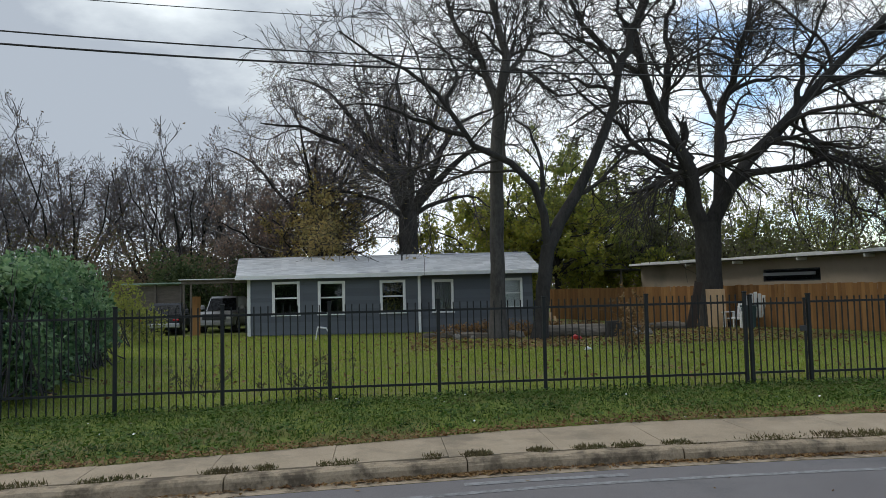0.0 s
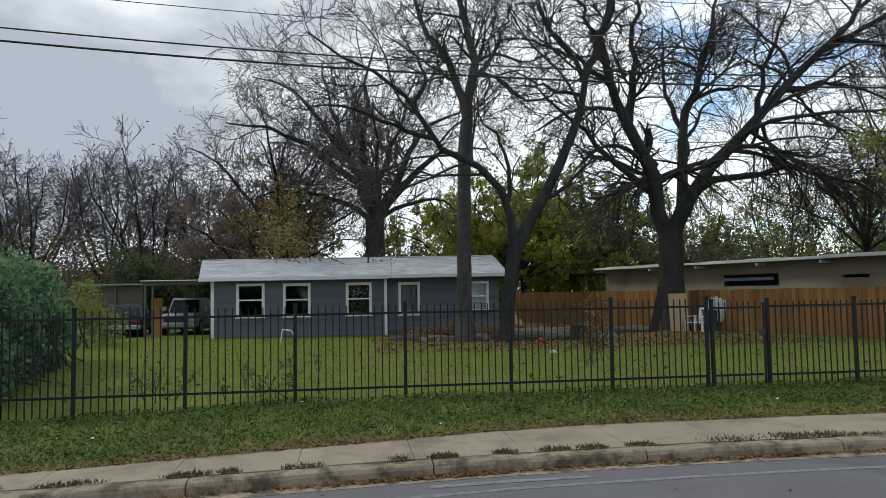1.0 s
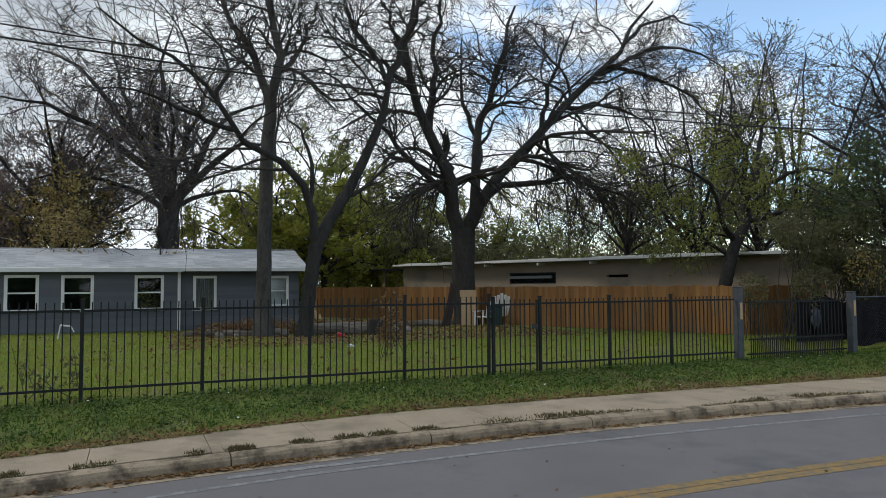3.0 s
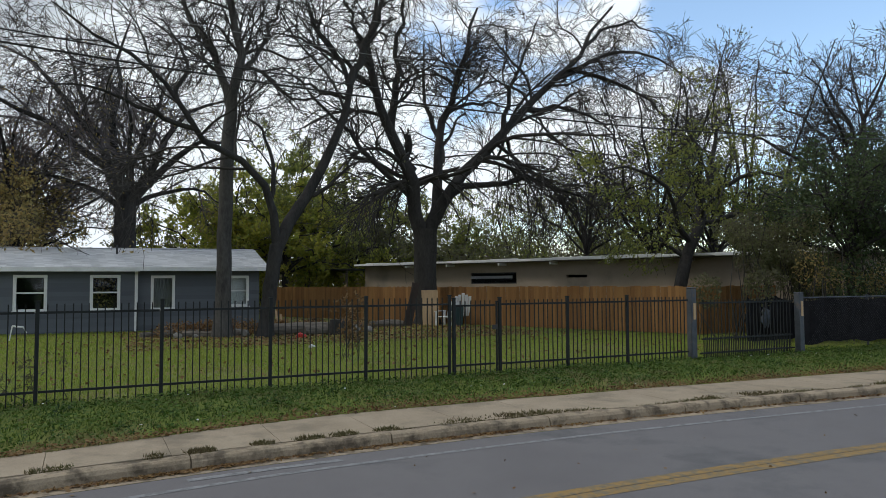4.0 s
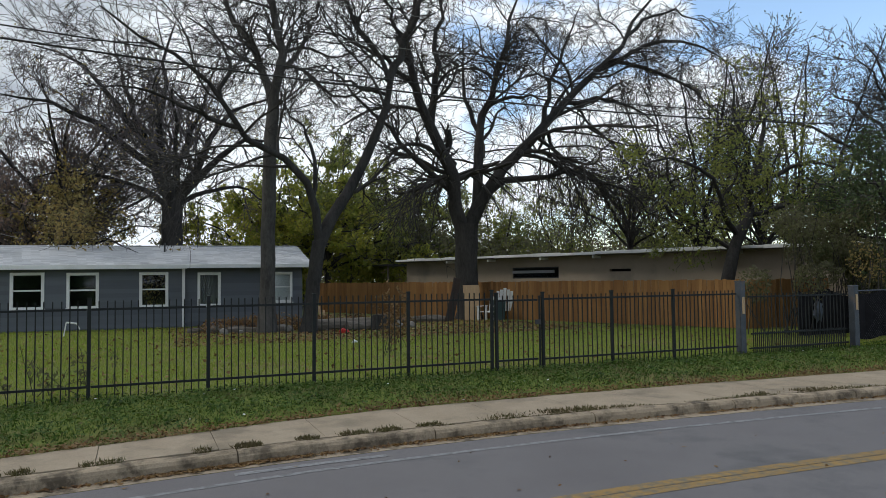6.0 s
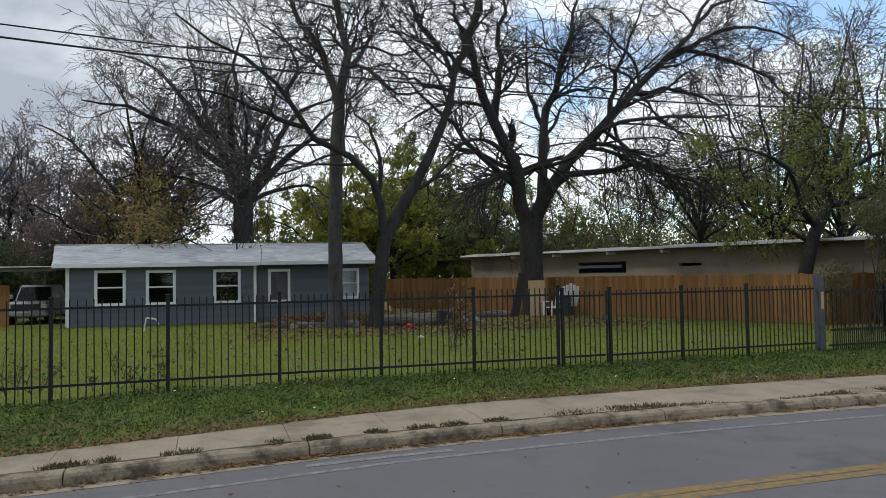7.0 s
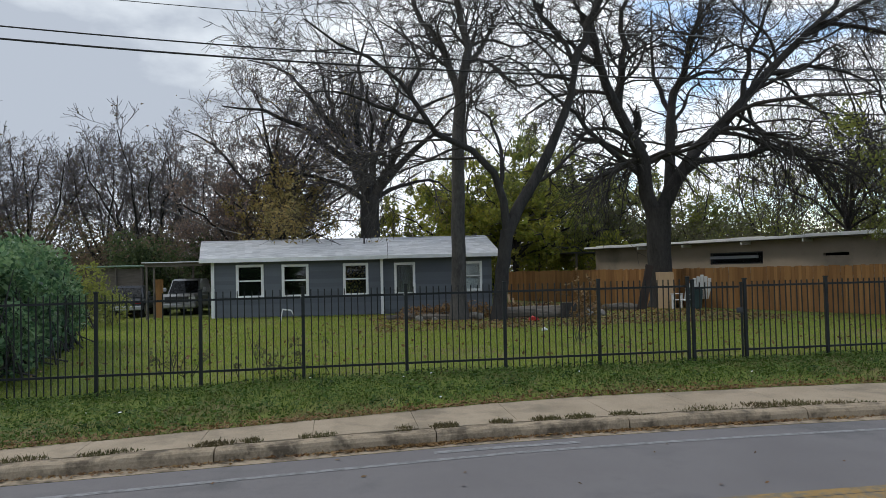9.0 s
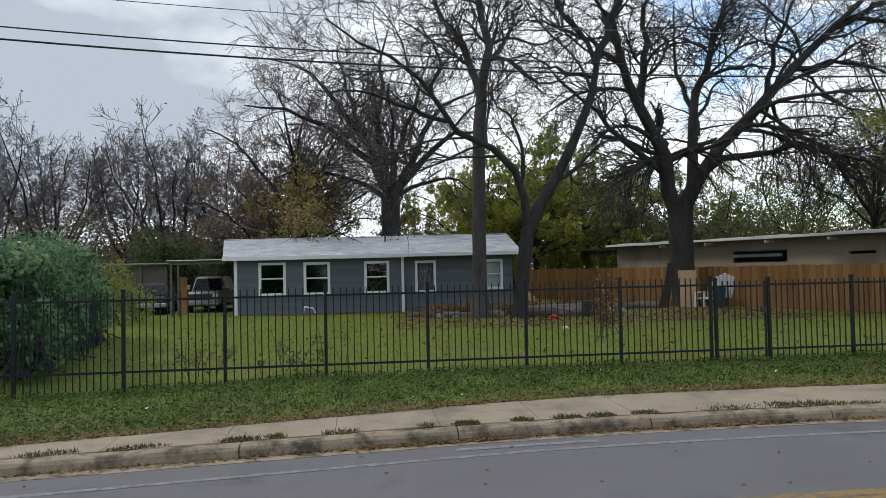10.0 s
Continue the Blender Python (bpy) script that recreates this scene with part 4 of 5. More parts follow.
def build_house():
    house = thing("house", HOUSE, "single-storey grey house with white window trim and a pale low roof", "house")
    # walls with the openings through them
    for name, ua, ub, y in (("wall_front", 0, STEP, 0.0), ("wall_front", STEP, LENGTH, SET_BACK)):
        cuts = sorted([w for w in WINDOWS if ua <= w[0] < ub], key=lambda w: w[0])
        bm = bmesh.new()
        at = ua
        for u0, u1, z0, z1, _ in cuts:
            box(bm, (at, y, 0), (u0, y + 0.14, EAVE))
            box(bm, (u0, y, 0), (u1, y + 0.14, z0))
            box(bm, (u0, y, z1), (u1, y + 0.14, EAVE))
            at = u1
        box(bm, (at, y, 0), (ub, y + 0.14, EAVE))
        part(name, bm, SIDING, house)
        rows = 14
        for r in range(rows):
            z0, z1 = 0.06 + r * (EAVE - 0.06) / rows, 0.06 + (r + 1) * (EAVE - 0.06) / rows
            runs, at = [], ua + (0.0 if ua else 0.1)
            for u0, u1, w0, w1, _ in cuts:
                if z1 > w0 and z0 < w1:
                    runs.append((at, u0))
                    at = u1
            runs.append((at, ub - (0.1 if ua == 0 else 0.0)))
            for a, b in runs:
                if b - a < 0.05:
                    continue
                verts = [(a, y - 0.022, z0), (b, y - 0.022, z0), (b, y - 0.005, z1), (a, y - 0.005, z1), (a, y - 0.003, z0), (b, y - 0.003, z0)]
                link_mesh("siding_board", verts, [(0, 1, 2, 3), (4, 5, 1, 0)], SIDING, house)
    boxed("wall_return", (STEP - 0.14, 0.14, 0), (STEP, 0.36, EAVE), SIDING, house)
    boxed("wall_west", (0, 0.14, 0), (0.14, DEEP, EAVE), SIDING, house)
    boxed("wall_east", (LENGTH - 0.14, SET_BACK + 0.14, 0), (LENGTH, DEEP, EAVE), SIDING, house)
    boxed("wall_back", (0.14, DEEP - 0.14, 0), (LENGTH - 0.14, DEEP, EAVE), SIDING, house)
    # Unseen room surfaces, coloured near-black in place of indoor shade.
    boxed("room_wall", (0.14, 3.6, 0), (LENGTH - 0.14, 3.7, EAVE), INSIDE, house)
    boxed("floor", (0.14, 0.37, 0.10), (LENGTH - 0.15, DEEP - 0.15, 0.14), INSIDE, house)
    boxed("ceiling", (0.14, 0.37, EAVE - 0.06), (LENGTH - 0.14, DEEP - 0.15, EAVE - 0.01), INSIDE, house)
    boxed("corner_board", (-0.03, -0.06, 0), (0.10, 0.02, EAVE - 0.05), TRIM, house, "white corner board")
    boxed("corner_board", (STEP - 0.1, -0.06, 0.02), (STEP + 0.012, 0.02, EAVE - 0.05), TRIM, house, "white corner board")
    for u0, u1, z0, z1, style in WINDOWS:
        house_window(house, u0, u1, z0, z1, style, 0.0 if u0 < STEP else SET_BACK)
    # roof: two slopes, the ridge reaches further out than the eaves
    ridge, rz, ez, y0, y1 = 4.0, 3.42, EAVE + 0.04, -0.42, DEEP + 0.42
    for name, ya, ra in (("roof_front", y0, ridge), ("roof_back", y1, ridge)):
        courses, bm = 20, bmesh.new()
        for i in range(courses):
            f0, f1 = i / courses, (i + 1) / courses
            for k in range(40):
                g0, g1 = k / 40, (k + 1) / 40

                def at(g, f, up):
                    left, right = -0.4 - 1.2 * f, LENGTH + 0.35 - 0.15 * f
                    return (left + (right - left) * g, ya + (ra - ya) * f, ez + (rz - ez) * f + up)
                wave = 0.012 * math.sin(k * 0.7 + i * 0.2)
                q = [bm.verts.new(at(g, f, u + wave)) for g, f, u in ((g0, f0, 0.055), (g1, f0, 0.055), (g1, f1, 0.04), (g0, f1, 0.04))]
                bm.faces.new(q)
                b = [bm.verts.new(at(g, f0, wave + u)) for g, u in ((g0, 0.02), (g1, 0.02), (g1, 0.055), (g0, 0.055))]
                bm.faces.new(b)
        part(name, bm, SHINGLE, house)
        deck = bmesh.new()
        q = [deck.verts.new(p) for p in ((-0.4, ya, ez), (LENGTH + 0.35, ya, ez), (LENGTH + 0.2, ra, rz), (-1.6, ra, rz))]
        deck.faces.new(q)
        bmesh.ops.solidify(deck, geom=deck.faces[:], thickness=0.03)
        part("roof_deck", deck, TRIM, house)
    boxed("fascia", (-0.42, y0 - 0.03, ez - 0.12), (STEP + 0.1, y0, ez + 0.05), TRIM, house, "white fascia board", 0.005)
    boxed("fascia", (STEP + 0.104, y0 - 0.012, ez - 0.10), (LENGTH + 0.37, y0 + 0.012, ez + 0.055), TRIM, house, "white fascia board", 0.005)
    boxed("soffit", (-0.4, y0 + 0.02, ez - 0.07), (LENGTH + 0.35, 0.2, ez - 0.045), TRIM, house)
    for u in (-0.35, LENGTH + 0.3):
        bm = bmesh.new()
        tri = [bm.verts.new(p) for p in ((u if u > 0 else 0, 0.05, EAVE - 0.02), (u - 0.35 if u > 0 else 0, DEEP - 0.05, EAVE - 0.02), (u - 0.35 if u > 0 else 0, ridge, rz - 0.08))]
        bm.faces.new(tri)
        part("gable", bm, SIDING, house)
    bm = bmesh.new()
    rod(bm, (6.3, 2.6, 3.0), (6.3, 2.6, 3.55), 0.04)
    part("vent_pipe", bm, DARK_METAL, house, "short vent pipe on the roof")
    boxed("ridge_cap", (-1.55, ridge - 0.12, rz + 0.03), (LENGTH + 0.15, ridge + 0.12, rz + 0.075), SHINGLE, house, bevel=0.02)


# ---- carport, vehicles, sheds ----
def wheel(parent, x, y, r):
    w = new("wheel")
    w.parent = parent
    bm = bmesh.new()
    rod(bm, (x - 0.11, y, r), (x + 0.11, y, r), r, sides=24)
    part("tyre", bm, TYRE, w)
    bm = bmesh.new()
    rod(bm, (x - 0.125, y, r), (x + 0.125, y, r), r * 0.6, sides=16)
    part("rim", bm, CAR_SILVER, w)


def vehicle(name, m, paint, label, tall, nose, lamp, lamp_label):
    """A car or truck whose front faces the street (-y); 1.8 wide, 4.8 long."""
    car = thing(name, m, label, "car")
    bm = bmesh.new()
    box(bm, (-0.88, 0.0, 0.32), (0.88, 4.8, 0.32 + nose), bevel=0.09)
    part("body", bm, paint, car)
    bm = bmesh.new()
    v = box(bm, (-0.78, 1.2, 0.3 + nose), (0.78, 3.6, tall))
    for p in v:
        if p.co.z > tall - 0.01:
            p.co.x *= 0.84
            p.co.y += 0.45 if p.co.y < 2 else -0.3
    bmesh.ops.bevel(bm, geom=bm.edges[:], offset=0.05, segments=2, affect="EDGES")
    part("cabin", bm, paint, car)
    bm = bmesh.new()
    zb, zt = 0.36 + nose, tall - 0.09
    q = [bm.verts.new(p) for p in ((-0.70, 1.21, zb), (0.70, 1.21, zb), (0.60, 1.56, zt), (-0.60, 1.56, zt))]
    bm.faces.new(q)
    bmesh.ops.solidify(bm, geom=bm.faces[:], thickness=0.03)
    part("windscreen", bm, CAR_GLASS, car)
    boxed("grille", (-0.55, -0.03, 0.62), (0.55, 0.02, 0.32 + nose - 0.1), DARK_METAL, car, bevel=0.02)
    boxed("bumper", (-0.9, -0.1, 0.36), (0.9, 0.03, 0.56), CAR_SILVER, car, bevel=0.04)
    for s in (-1, 1):
        boxed("headlight", (s * 0.73 - 0.14, -0.035, 0.66), (s * 0.73 + 0.14, 0.02, 0.32 + nose - 0.12), lamp, car, lamp_label, 0.03)
        boxed("mirror", (s * 0.98 - 0.09, 1.35, 0.42 + nose), (s * 0.98 + 0.09, 1.45, 0.62 + nose), paint, car, bevel=0.03)
        for y in (0.9, 3.9):
            wheel(car, s * 0.78, y, 0.36)
    return car


def build_carport():
    port = thing("carport", HOUSE, "flat-roofed open carport on thin posts beside the house", "carport")
    boxed("roof", (-3.0, 0.2, 2.40), (-0.45, 7.2, 2.455), OLD_WOOD, port, "thin weathered flat roof", 0.01)
    boxed("roof_edge", (-3.02, 0.17, 2.44), (-0.45, 0.197, 2.475), TRIM, port, "narrow pale roof edge")
    boxed("beam", (-2.95, 0.3, 2.27), (-0.5, 0.38, 2.398), OLD_WOOD, port)
    for u, v in ((-2.85, 0.35), (-2.85, 6.9), (-2.55, 0.37)):
        boxed("post", (u - 0.04, v - 0.04, 0), (u + 0.04, v + 0.04, 2.398), OLD_WOOD, port, bevel=0.008)
    vehicle("pickup_truck", pose(-7.75, 35.2, 0, 0, 0, -4), CAR_SILVER, "silver pickup truck parked nose out under the carport", 1.72, 0.68, LENS_CLEAR, "clear headlight")
    vehicle("parked_car", pose(-9.9, 34.0, 0, 0, 0, 6), CAR_DARK, "dark car with red lamps parked beside the carport", 1.45, 0.55, LENS_RED, "red lamp")
    sheet = thing("plywood_sheet", pose(-8.35, 33.4, 0, -7, 0, 8), "orange-brown plywood sheet leaning by the carport", "board")
    boxed("sheet", (0.05, 0, 0.0), (0.4, 0.02, 1.75), CEDAR, sheet)
    shed = thing("shed", pose(-12.6, 38.0, 0), "low open shed with a pale green metal roof", "shed")
    boxed("wall_panel", (0, 0.2, 0), (2.6, 0.3, 2.3), OLD_WOOD, shed)
    boxed("roof", (-0.3, -0.2, 2.4), (3.0, 2.6, 2.47), GREEN_ROOF, shed, "pale green metal roof", 0.01)
    for x in (0.05, 1.3, 2.55):
        boxed("post", (x - 0.05, 0.0, 0), (x + 0.05, 0.1, 2.398), OLD_WOOD, shed)


# ---- the low building next door ----
def build_neighbour():
    d = Vector((14 - 23, 42 - 20, 0)).normalized()
    ang = math.degrees(math.atan2(d.y, d.x))
    hall = thing("low_building", pose(24.61, 16.07, 0, 0, 0, ang), "long low tan building with a white-edged flat roof", "building")
    # local x runs along the wall away from the street, local y out to the yard (positive)
    long, deep, top = 26.0, 5.0, 2.82
    gaps = [(11.05, 12.15, 2.07, 2.19), (15.0, 17.9, 1.80, 2.36), (20.3, 22.0, 1.86, 2.12)]
    at = 0.0
    for u0, u1, z0, z1 in gaps:
        boxed("wall_panel", (at, -0.2, 0), (u0, 0, top), STUCCO, hall)
        boxed("wall_panel", (u0, -0.2, 0), (u1, 0, z0), STUCCO, hall)
        boxed("wall_panel", (u0, -0.2, z1), (u1, 0, top), STUCCO, hall)
        at = u1
    boxed("wall_panel", (at, -0.2, 0), (long, 0, top), STUCCO, hall)
    boxed("wall_street", (0, -deep, 0), (0.2, -0.2, top), STUCCO, hall)
    boxed("wall_far", (long - 0.2, -deep, 0), (long, -0.2, top), STUCCO, hall)
    boxed("wall_rear", (0.2, -deep, 0), (long - 0.2, -deep + 0.2, top), STUCCO, hall)
    # Unseen backing wall, near-black to paint the gloom behind the openings.
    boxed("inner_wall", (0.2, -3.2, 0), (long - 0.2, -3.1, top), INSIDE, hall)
    boxed("roof", (-0.5, -deep - 0.4, top), (long + 0.2, 0.62, top + 0.08), OLD_WOOD, hall)
    rng = random.Random(9)
    x = -0.5
    while x < long:
        w = rng.uniform(1.4, 2.6)
        e = min(x + w, long + 0.2)
        boxed("roof_edge", (x + 0.01, 0.60 + rng.uniform(0, 0.05), top + rng.uniform(0.03, 0.06)), (e, 0.70, top + rng.uniform(0.15, 0.20)), TRIM, hall, "peeling white roof edge", 0.01)
        x = e
    for u in (2.4, 6.0, 9.6, 12.6, 15.6, 19.0, 22.0):
        boxed("rafter_tail", (u, 0.0, top - 0.13), (u + 0.06, 0.66, top - 0.002), TRIM, hall, "white rafter end")
    for u0, u1, z0, z1 in gaps[1:]:
        w = new("window")
        w.parent = hall
        bm = bmesh.new()
        for lo, hi in (((u0, -0.12, z0), (u0 + 0.05, -0.05, z1)), ((u1 - 0.05, -0.12, z0), (u1, -0.05, z1)), ((u0 + 0.05, -0.12, z0), (u1 - 0.05, -0.05, z0 + 0.05)), ((u0 + 0.05, -0.12, z1 - 0.05), (u1 - 0.05, -0.05, z1))):
            box(bm, lo, hi)
        part("window_frame", bm, DARK_METAL, w)
        boxed("pane", (u0 + 0.05, -0.10, z0 + 0.05), (u1 - 0.05, -0.095, z1 - 0.05), GLASS, w).visible_shadow = False
        if u0 < 18:
            boxed("awning_bar", (u0 + 0.25, -0.04, (z0 + z1) / 2 - 0.02), (u1 - 0.02, 0.03, (z0 + z1) / 2 + 0.12), CURTAIN, w, "grey awning bar")
    lean = thing("shed_roof", pose(14.6, 40.6, 0, 0, 0, ang), "dark lean-to roof on posts beyond the low building", "shed")
    boxed("roof", (0, -2.2, 2.66), (4.2, 1.0, 2.74), DARK_METAL, lean)
    for u in (0.3, 3.9):
        boxed("post", (u, 0.7, 0), (u + 0.1, 0.8, 2.658), OLD_WOOD, lean)


def build_blue_store():
    b = thing("blue_building", pose(47.0, 30.0, 0), "far low building with a bright blue band and pale roof", "building")
    boxed("wall", (0, 0, 0), (9, 6, 2.0), STUCCO, b)
    boxed("door", (2.0, -0.03, 0), (4.5, 0, 1.8), CAR_DARK, b)
    boxed("blue_band", (-0.3, -0.3, 2.002), (9.3, 6, 3.3), BLUE_PAINT, b, "bright blue painted band", 0.03)
    boxed("pillar", (-0.25, -0.25, 0), (0.1, -0.01, 2.0), BLUE_PAINT, b, "blue pillar")
    boxed("roof", (-0.5, -0.5, 3.304), (9.5, 6.2, 3.5), TRIM, b, "pale roof edge", 0.02)


# ---- wooden fence ----
def build_wood_fence():
    a, b = Vector((18.9, 18.3, 0)), Vector((9.6, 40.8, 0))
    for start, end, label in ((a, b, "tall brown board fence along the side of the yard"), (Vector((18.98, 18.2, 0)), Vector((22.9, 18.2, 0)), "brown board fence behind the iron gate")):
        d = end - start
        n = int(d.length / 0.143)
        fence = thing("board_fence", Matrix.Translation(start) @ d.to_track_quat("X", "Z").to_matrix().to_4x4(), label, "fence")
        meshes = []
        for k in range(4):
            bm = bmesh.new()
            v = box(bm, (0.0, -0.01, 0.02), (0.138, 0.01, 1.66 + 0.012 * k), bevel=0.003)
            me = bpy.data.meshes.new("board")
            bm.to_mesh(me)
            bm.free()
            me.materials.append(CEDAR)
            meshes.append(me)
        rng = random.Random(3)
        for i in range(n):
            share("board", meshes[rng.randrange(4)], pose(i * 0.143, rng.uniform(-0.004, 0.004), 0, 0, rng.uniform(-0.4, 0.4), 0), fence)
        back = -1 if d.y > 5 else 1
        for z in (0.35, 1.35):
            boxed("rail", (0, back * 0.055 - 0.02, z), (d.length, back * 0.055 + 0.02, z + 0.09), CEDAR, fence)
        for i in range(int(d.length / 2.4) + 1):
            boxed("post", (i * 2.4 - 0.045, back * 0.125 - 0.045, 0), (i * 2.4 + 0.045, back * 0.125 + 0.045, 1.6), CEDAR, fence)


# ---- iron fence ----
POSTS = [-11.6, -9.8, -8.0, -6.15, -4.32, -2.57, -0.78, 1.09, 2.95, 4.8, 6.62]
FENCE_Y = 13.0


def picket_mesh(h, low=-0.09):
    bm = bmesh.new()
    box(bm, (-0.009, -0.009, low), (0.009, 0.009, h))
    me = bpy.data.meshes.new("picket")
    bm.to_mesh(me)
    bm.free()
    me.materials.append(IRON)
    return me


def post_mesh(r, h):
    bm = bmesh.new()
    box(bm, (-r, -r, -0.3), (r, r, h), bevel=0.004)
    box(bm, (-r - 0.008, -r - 0.008, h), (r + 0.008, r + 0.008, h + 0.03), bevel=0.008)
    me = bpy.data.meshes.new("post")
    bm.to_mesh(me)
    bm.free()
    me.materials.append(IRON)
    return me


def panel(parent, x0, x1, y, picket, low, high, pitch=0.1195, rail=0.02):
    n = max(2, round((x1 - x0) / pitch))
    for i in range(1, n):
        x = x0 + (x1 - x0) * i / n
        share("picket", picket, pose(x, y + random.Random(int(x * 977)).uniform(-0.002, 0.002), 0.015, random.Random(int(x * 331)).uniform(-0.3, 0.3), random.Random(int(x * 531)).uniform(-0.35, 0.35), 0), parent)
    for z in (low, high):
        boxed("rail", (x0, y - rail, z - 0.019), (x1, y + rail, z + 0.019), IRON, parent)


def build_iron_fence():
    picket, post = picket_mesh(1.52), post_mesh(0.029, 1.56)
    fence = thing("iron_fence", Matrix.Translation((0, 0, 0)), "black iron picket fence along the front lawn", "fence")
    for x in POSTS:
        share("post", post, pose(x, FENCE_Y, 0, 0.2, 0.3, 0), fence)
    long_picket = picket_mesh(1.52, -0.2)
    for a, b in zip(POSTS, POSTS[1:]):
        panel(fence, a + 0.034, b - 0.034, FENCE_Y, picket if a > -2 else long_picket, 0.13, 1.395)
    picket2, post2 = picket_mesh(1.45), post_mesh(0.031, 1.5)
    east = [7.83, 9.59, 11.3, 13.24]
    for x in east[:-1]:
        share("post", post2, pose(x, FENCE_Y, 0), fence)
    for a, b in zip(east, east[1:]):
        panel(fence, a + 0.036, b - 0.036, FENCE_Y, picket2, 0.12, 1.375)
    gate = thing("iron_gate", Matrix.Translation((0, 0, 0)), "closed black iron picket gate in the front fence", "gate")
    share("gate_post", post2, pose(6.73, FENCE_Y, 0), gate)
    share("gate_post", post_mesh(0.018, 1.42), pose(7.752, FENCE_Y, 0), gate)
    panel(gate, 6.77, 7.7, FENCE_Y, picket2, 0.13, 1.36, 0.115)
    boxed("latch", (7.62, FENCE_Y - 0.05, 0.85), (7.76, FENCE_Y - 0.036, 0.95), DARK_METAL, gate, bevel=0.004)
    wide = thing("drive_gate", Matrix.Translation((0, 0, 0)), "wide black iron drive gate between steel posts", "gate")
    panel(wide, 13.5, 16.9, FENCE_Y - 0.1, picket_mesh(1.36), 0.06, 1.30, 0.125)
    panel(wide, 13.5625, 16.8375, FENCE_Y - 0.104, picket_mesh(0.44), 0.065, 0.41, 0.125)
    for x, y, h in ((13.34, 13.0, 1.66), (17.0, 12.8, 1.5)):
        p = thing("steel_post", pose(x, y, 0), "square weathered steel gate post with flaking paint", "post", "steel gate posts")
        boxed("tube", (-0.085, -0.085, -0.15), (0.085, 0.085, h), GALV, p, bevel=0.008)
        boxed("cap", (-0.095, -0.095, h), (0.095, 0.095, h + 0.03), GALV, p, bevel=0.01)
        boxed("hinge_plate", (-0.03, -0.095, 0.9), (0.05, -0.086, 1.3), PALE_WOOD, p, "rusty pale hinge plate")
    screen = thing("screened_fence", Matrix.Translation((0, 0, 0)), "chain fence hung with black windscreen mesh", "fence")
    n = 90
    verts = [(17.12 + 14.0 * i / n, 12.79 + 0.02 * math.sin(i * 1.3) + 0.012 * math.sin(i * 3.1 + j), z) for j, z in enumerate((0.16, 0.5, 0.95, 1.34)) for i in range(n + 1)]
    verts = [(x, y, z + (0.03 * math.sin(x * 2.1) + 0.025 * math.sin(x * 5.3) if z < 0.2 or z > 1.3 else 0)) for x, y, z in verts]
    link_mesh("mesh_cloth", verts, [(j * (n + 1) + i, j * (n + 1) + i + 1, (j + 1) * (n + 1) + i + 1, (j + 1) * (n + 1) + i) for j in range(3) for i in range(n)], SCREEN, screen, "black mesh cloth")
    lines = []
    for i in range(124):
        x = 17.15 + i * 0.08
        lines += [[(x, 12.745, 0.05), (x + 0.66, 12.742, 0.72), (x + 1.3, 12.745, 1.38)], [(x + 1.3, 12.752, 0.05), (x + 0.66, 12.749, 0.72), (x, 12.752, 1.38)]]
    v, f = tubes(np.array(lines), np.full((len(lines), 3), 0.002), 4)
    tagged(link_mesh("chain_link", v, f, DARK_METAL, screen, "thin dark wire lattice"), kind="stuff")
    for i in range(6):
        bm = bmesh.new()
        rod(bm, (17.2 + 2.75 * i, 12.86, 0), (17.2 + 2.75 * i, 12.86, 1.45), 0.03)
        part("post", bm, GALV, screen)
    bm = bmesh.new()
    rod(bm, (17.1, 12.86, 1.38), (31.1, 12.86, 1.38), 0.02)
    part("rail", bm, GALV, screen)
    # Added black sheet: stands in for the shade and dark bush there.
    tarp = thing("shade_sheet", pose(17.6, 15.0, 0), "black sheet standing in for shade and dark bush behind the drive gate, with a pale torn patch", "tarp")
    n = 24
    verts = [(2.6 * i / n, 0.04 * math.sin(i * 1.1) + 0.03 * math.sin(i * 2.3 + j), z + (0.10 * math.sin(i * 0.45 + j) - 0.006 * i if z > 1.3 else 0)) for j, z in enumerate((0.05, 0.55, 1.0, 1.36)) for i in range(n + 1)]
    link_mesh("cloth", verts, [(j * (n + 1) + i, j * (n + 1) + i + 1, (j + 1) * (n + 1) + i + 1, (j + 1) * (n + 1) + i) for j in range(3) for i in range(n)], SCREEN, tarp)
    rng = random.Random(41)
    ring = [(0.62 + math.cos(k * math.pi / 8) * rng.uniform(0.14, 0.3), 0.74 + math.sin(k * math.pi / 8) * rng.uniform(0.18, 0.38)) for k in range(16)]
    verts = [(0.62, -0.19, 0.74)] + [(x, -0.16 + rng.uniform(-0.02, 0.02), z) for x, z in ring] + [(x, -0.14, z) for x, z in ring]
    faces = [(0, 1 + k, 1 + (k + 1) % 16) for k in range(16)] + [(1 + k, 17 + k, 17 + (k + 1) % 16, 1 + (k + 1) % 16) for k in range(16)]
    link_mesh("torn_patch", verts, faces, GALV, tarp, "pale grey torn patch")


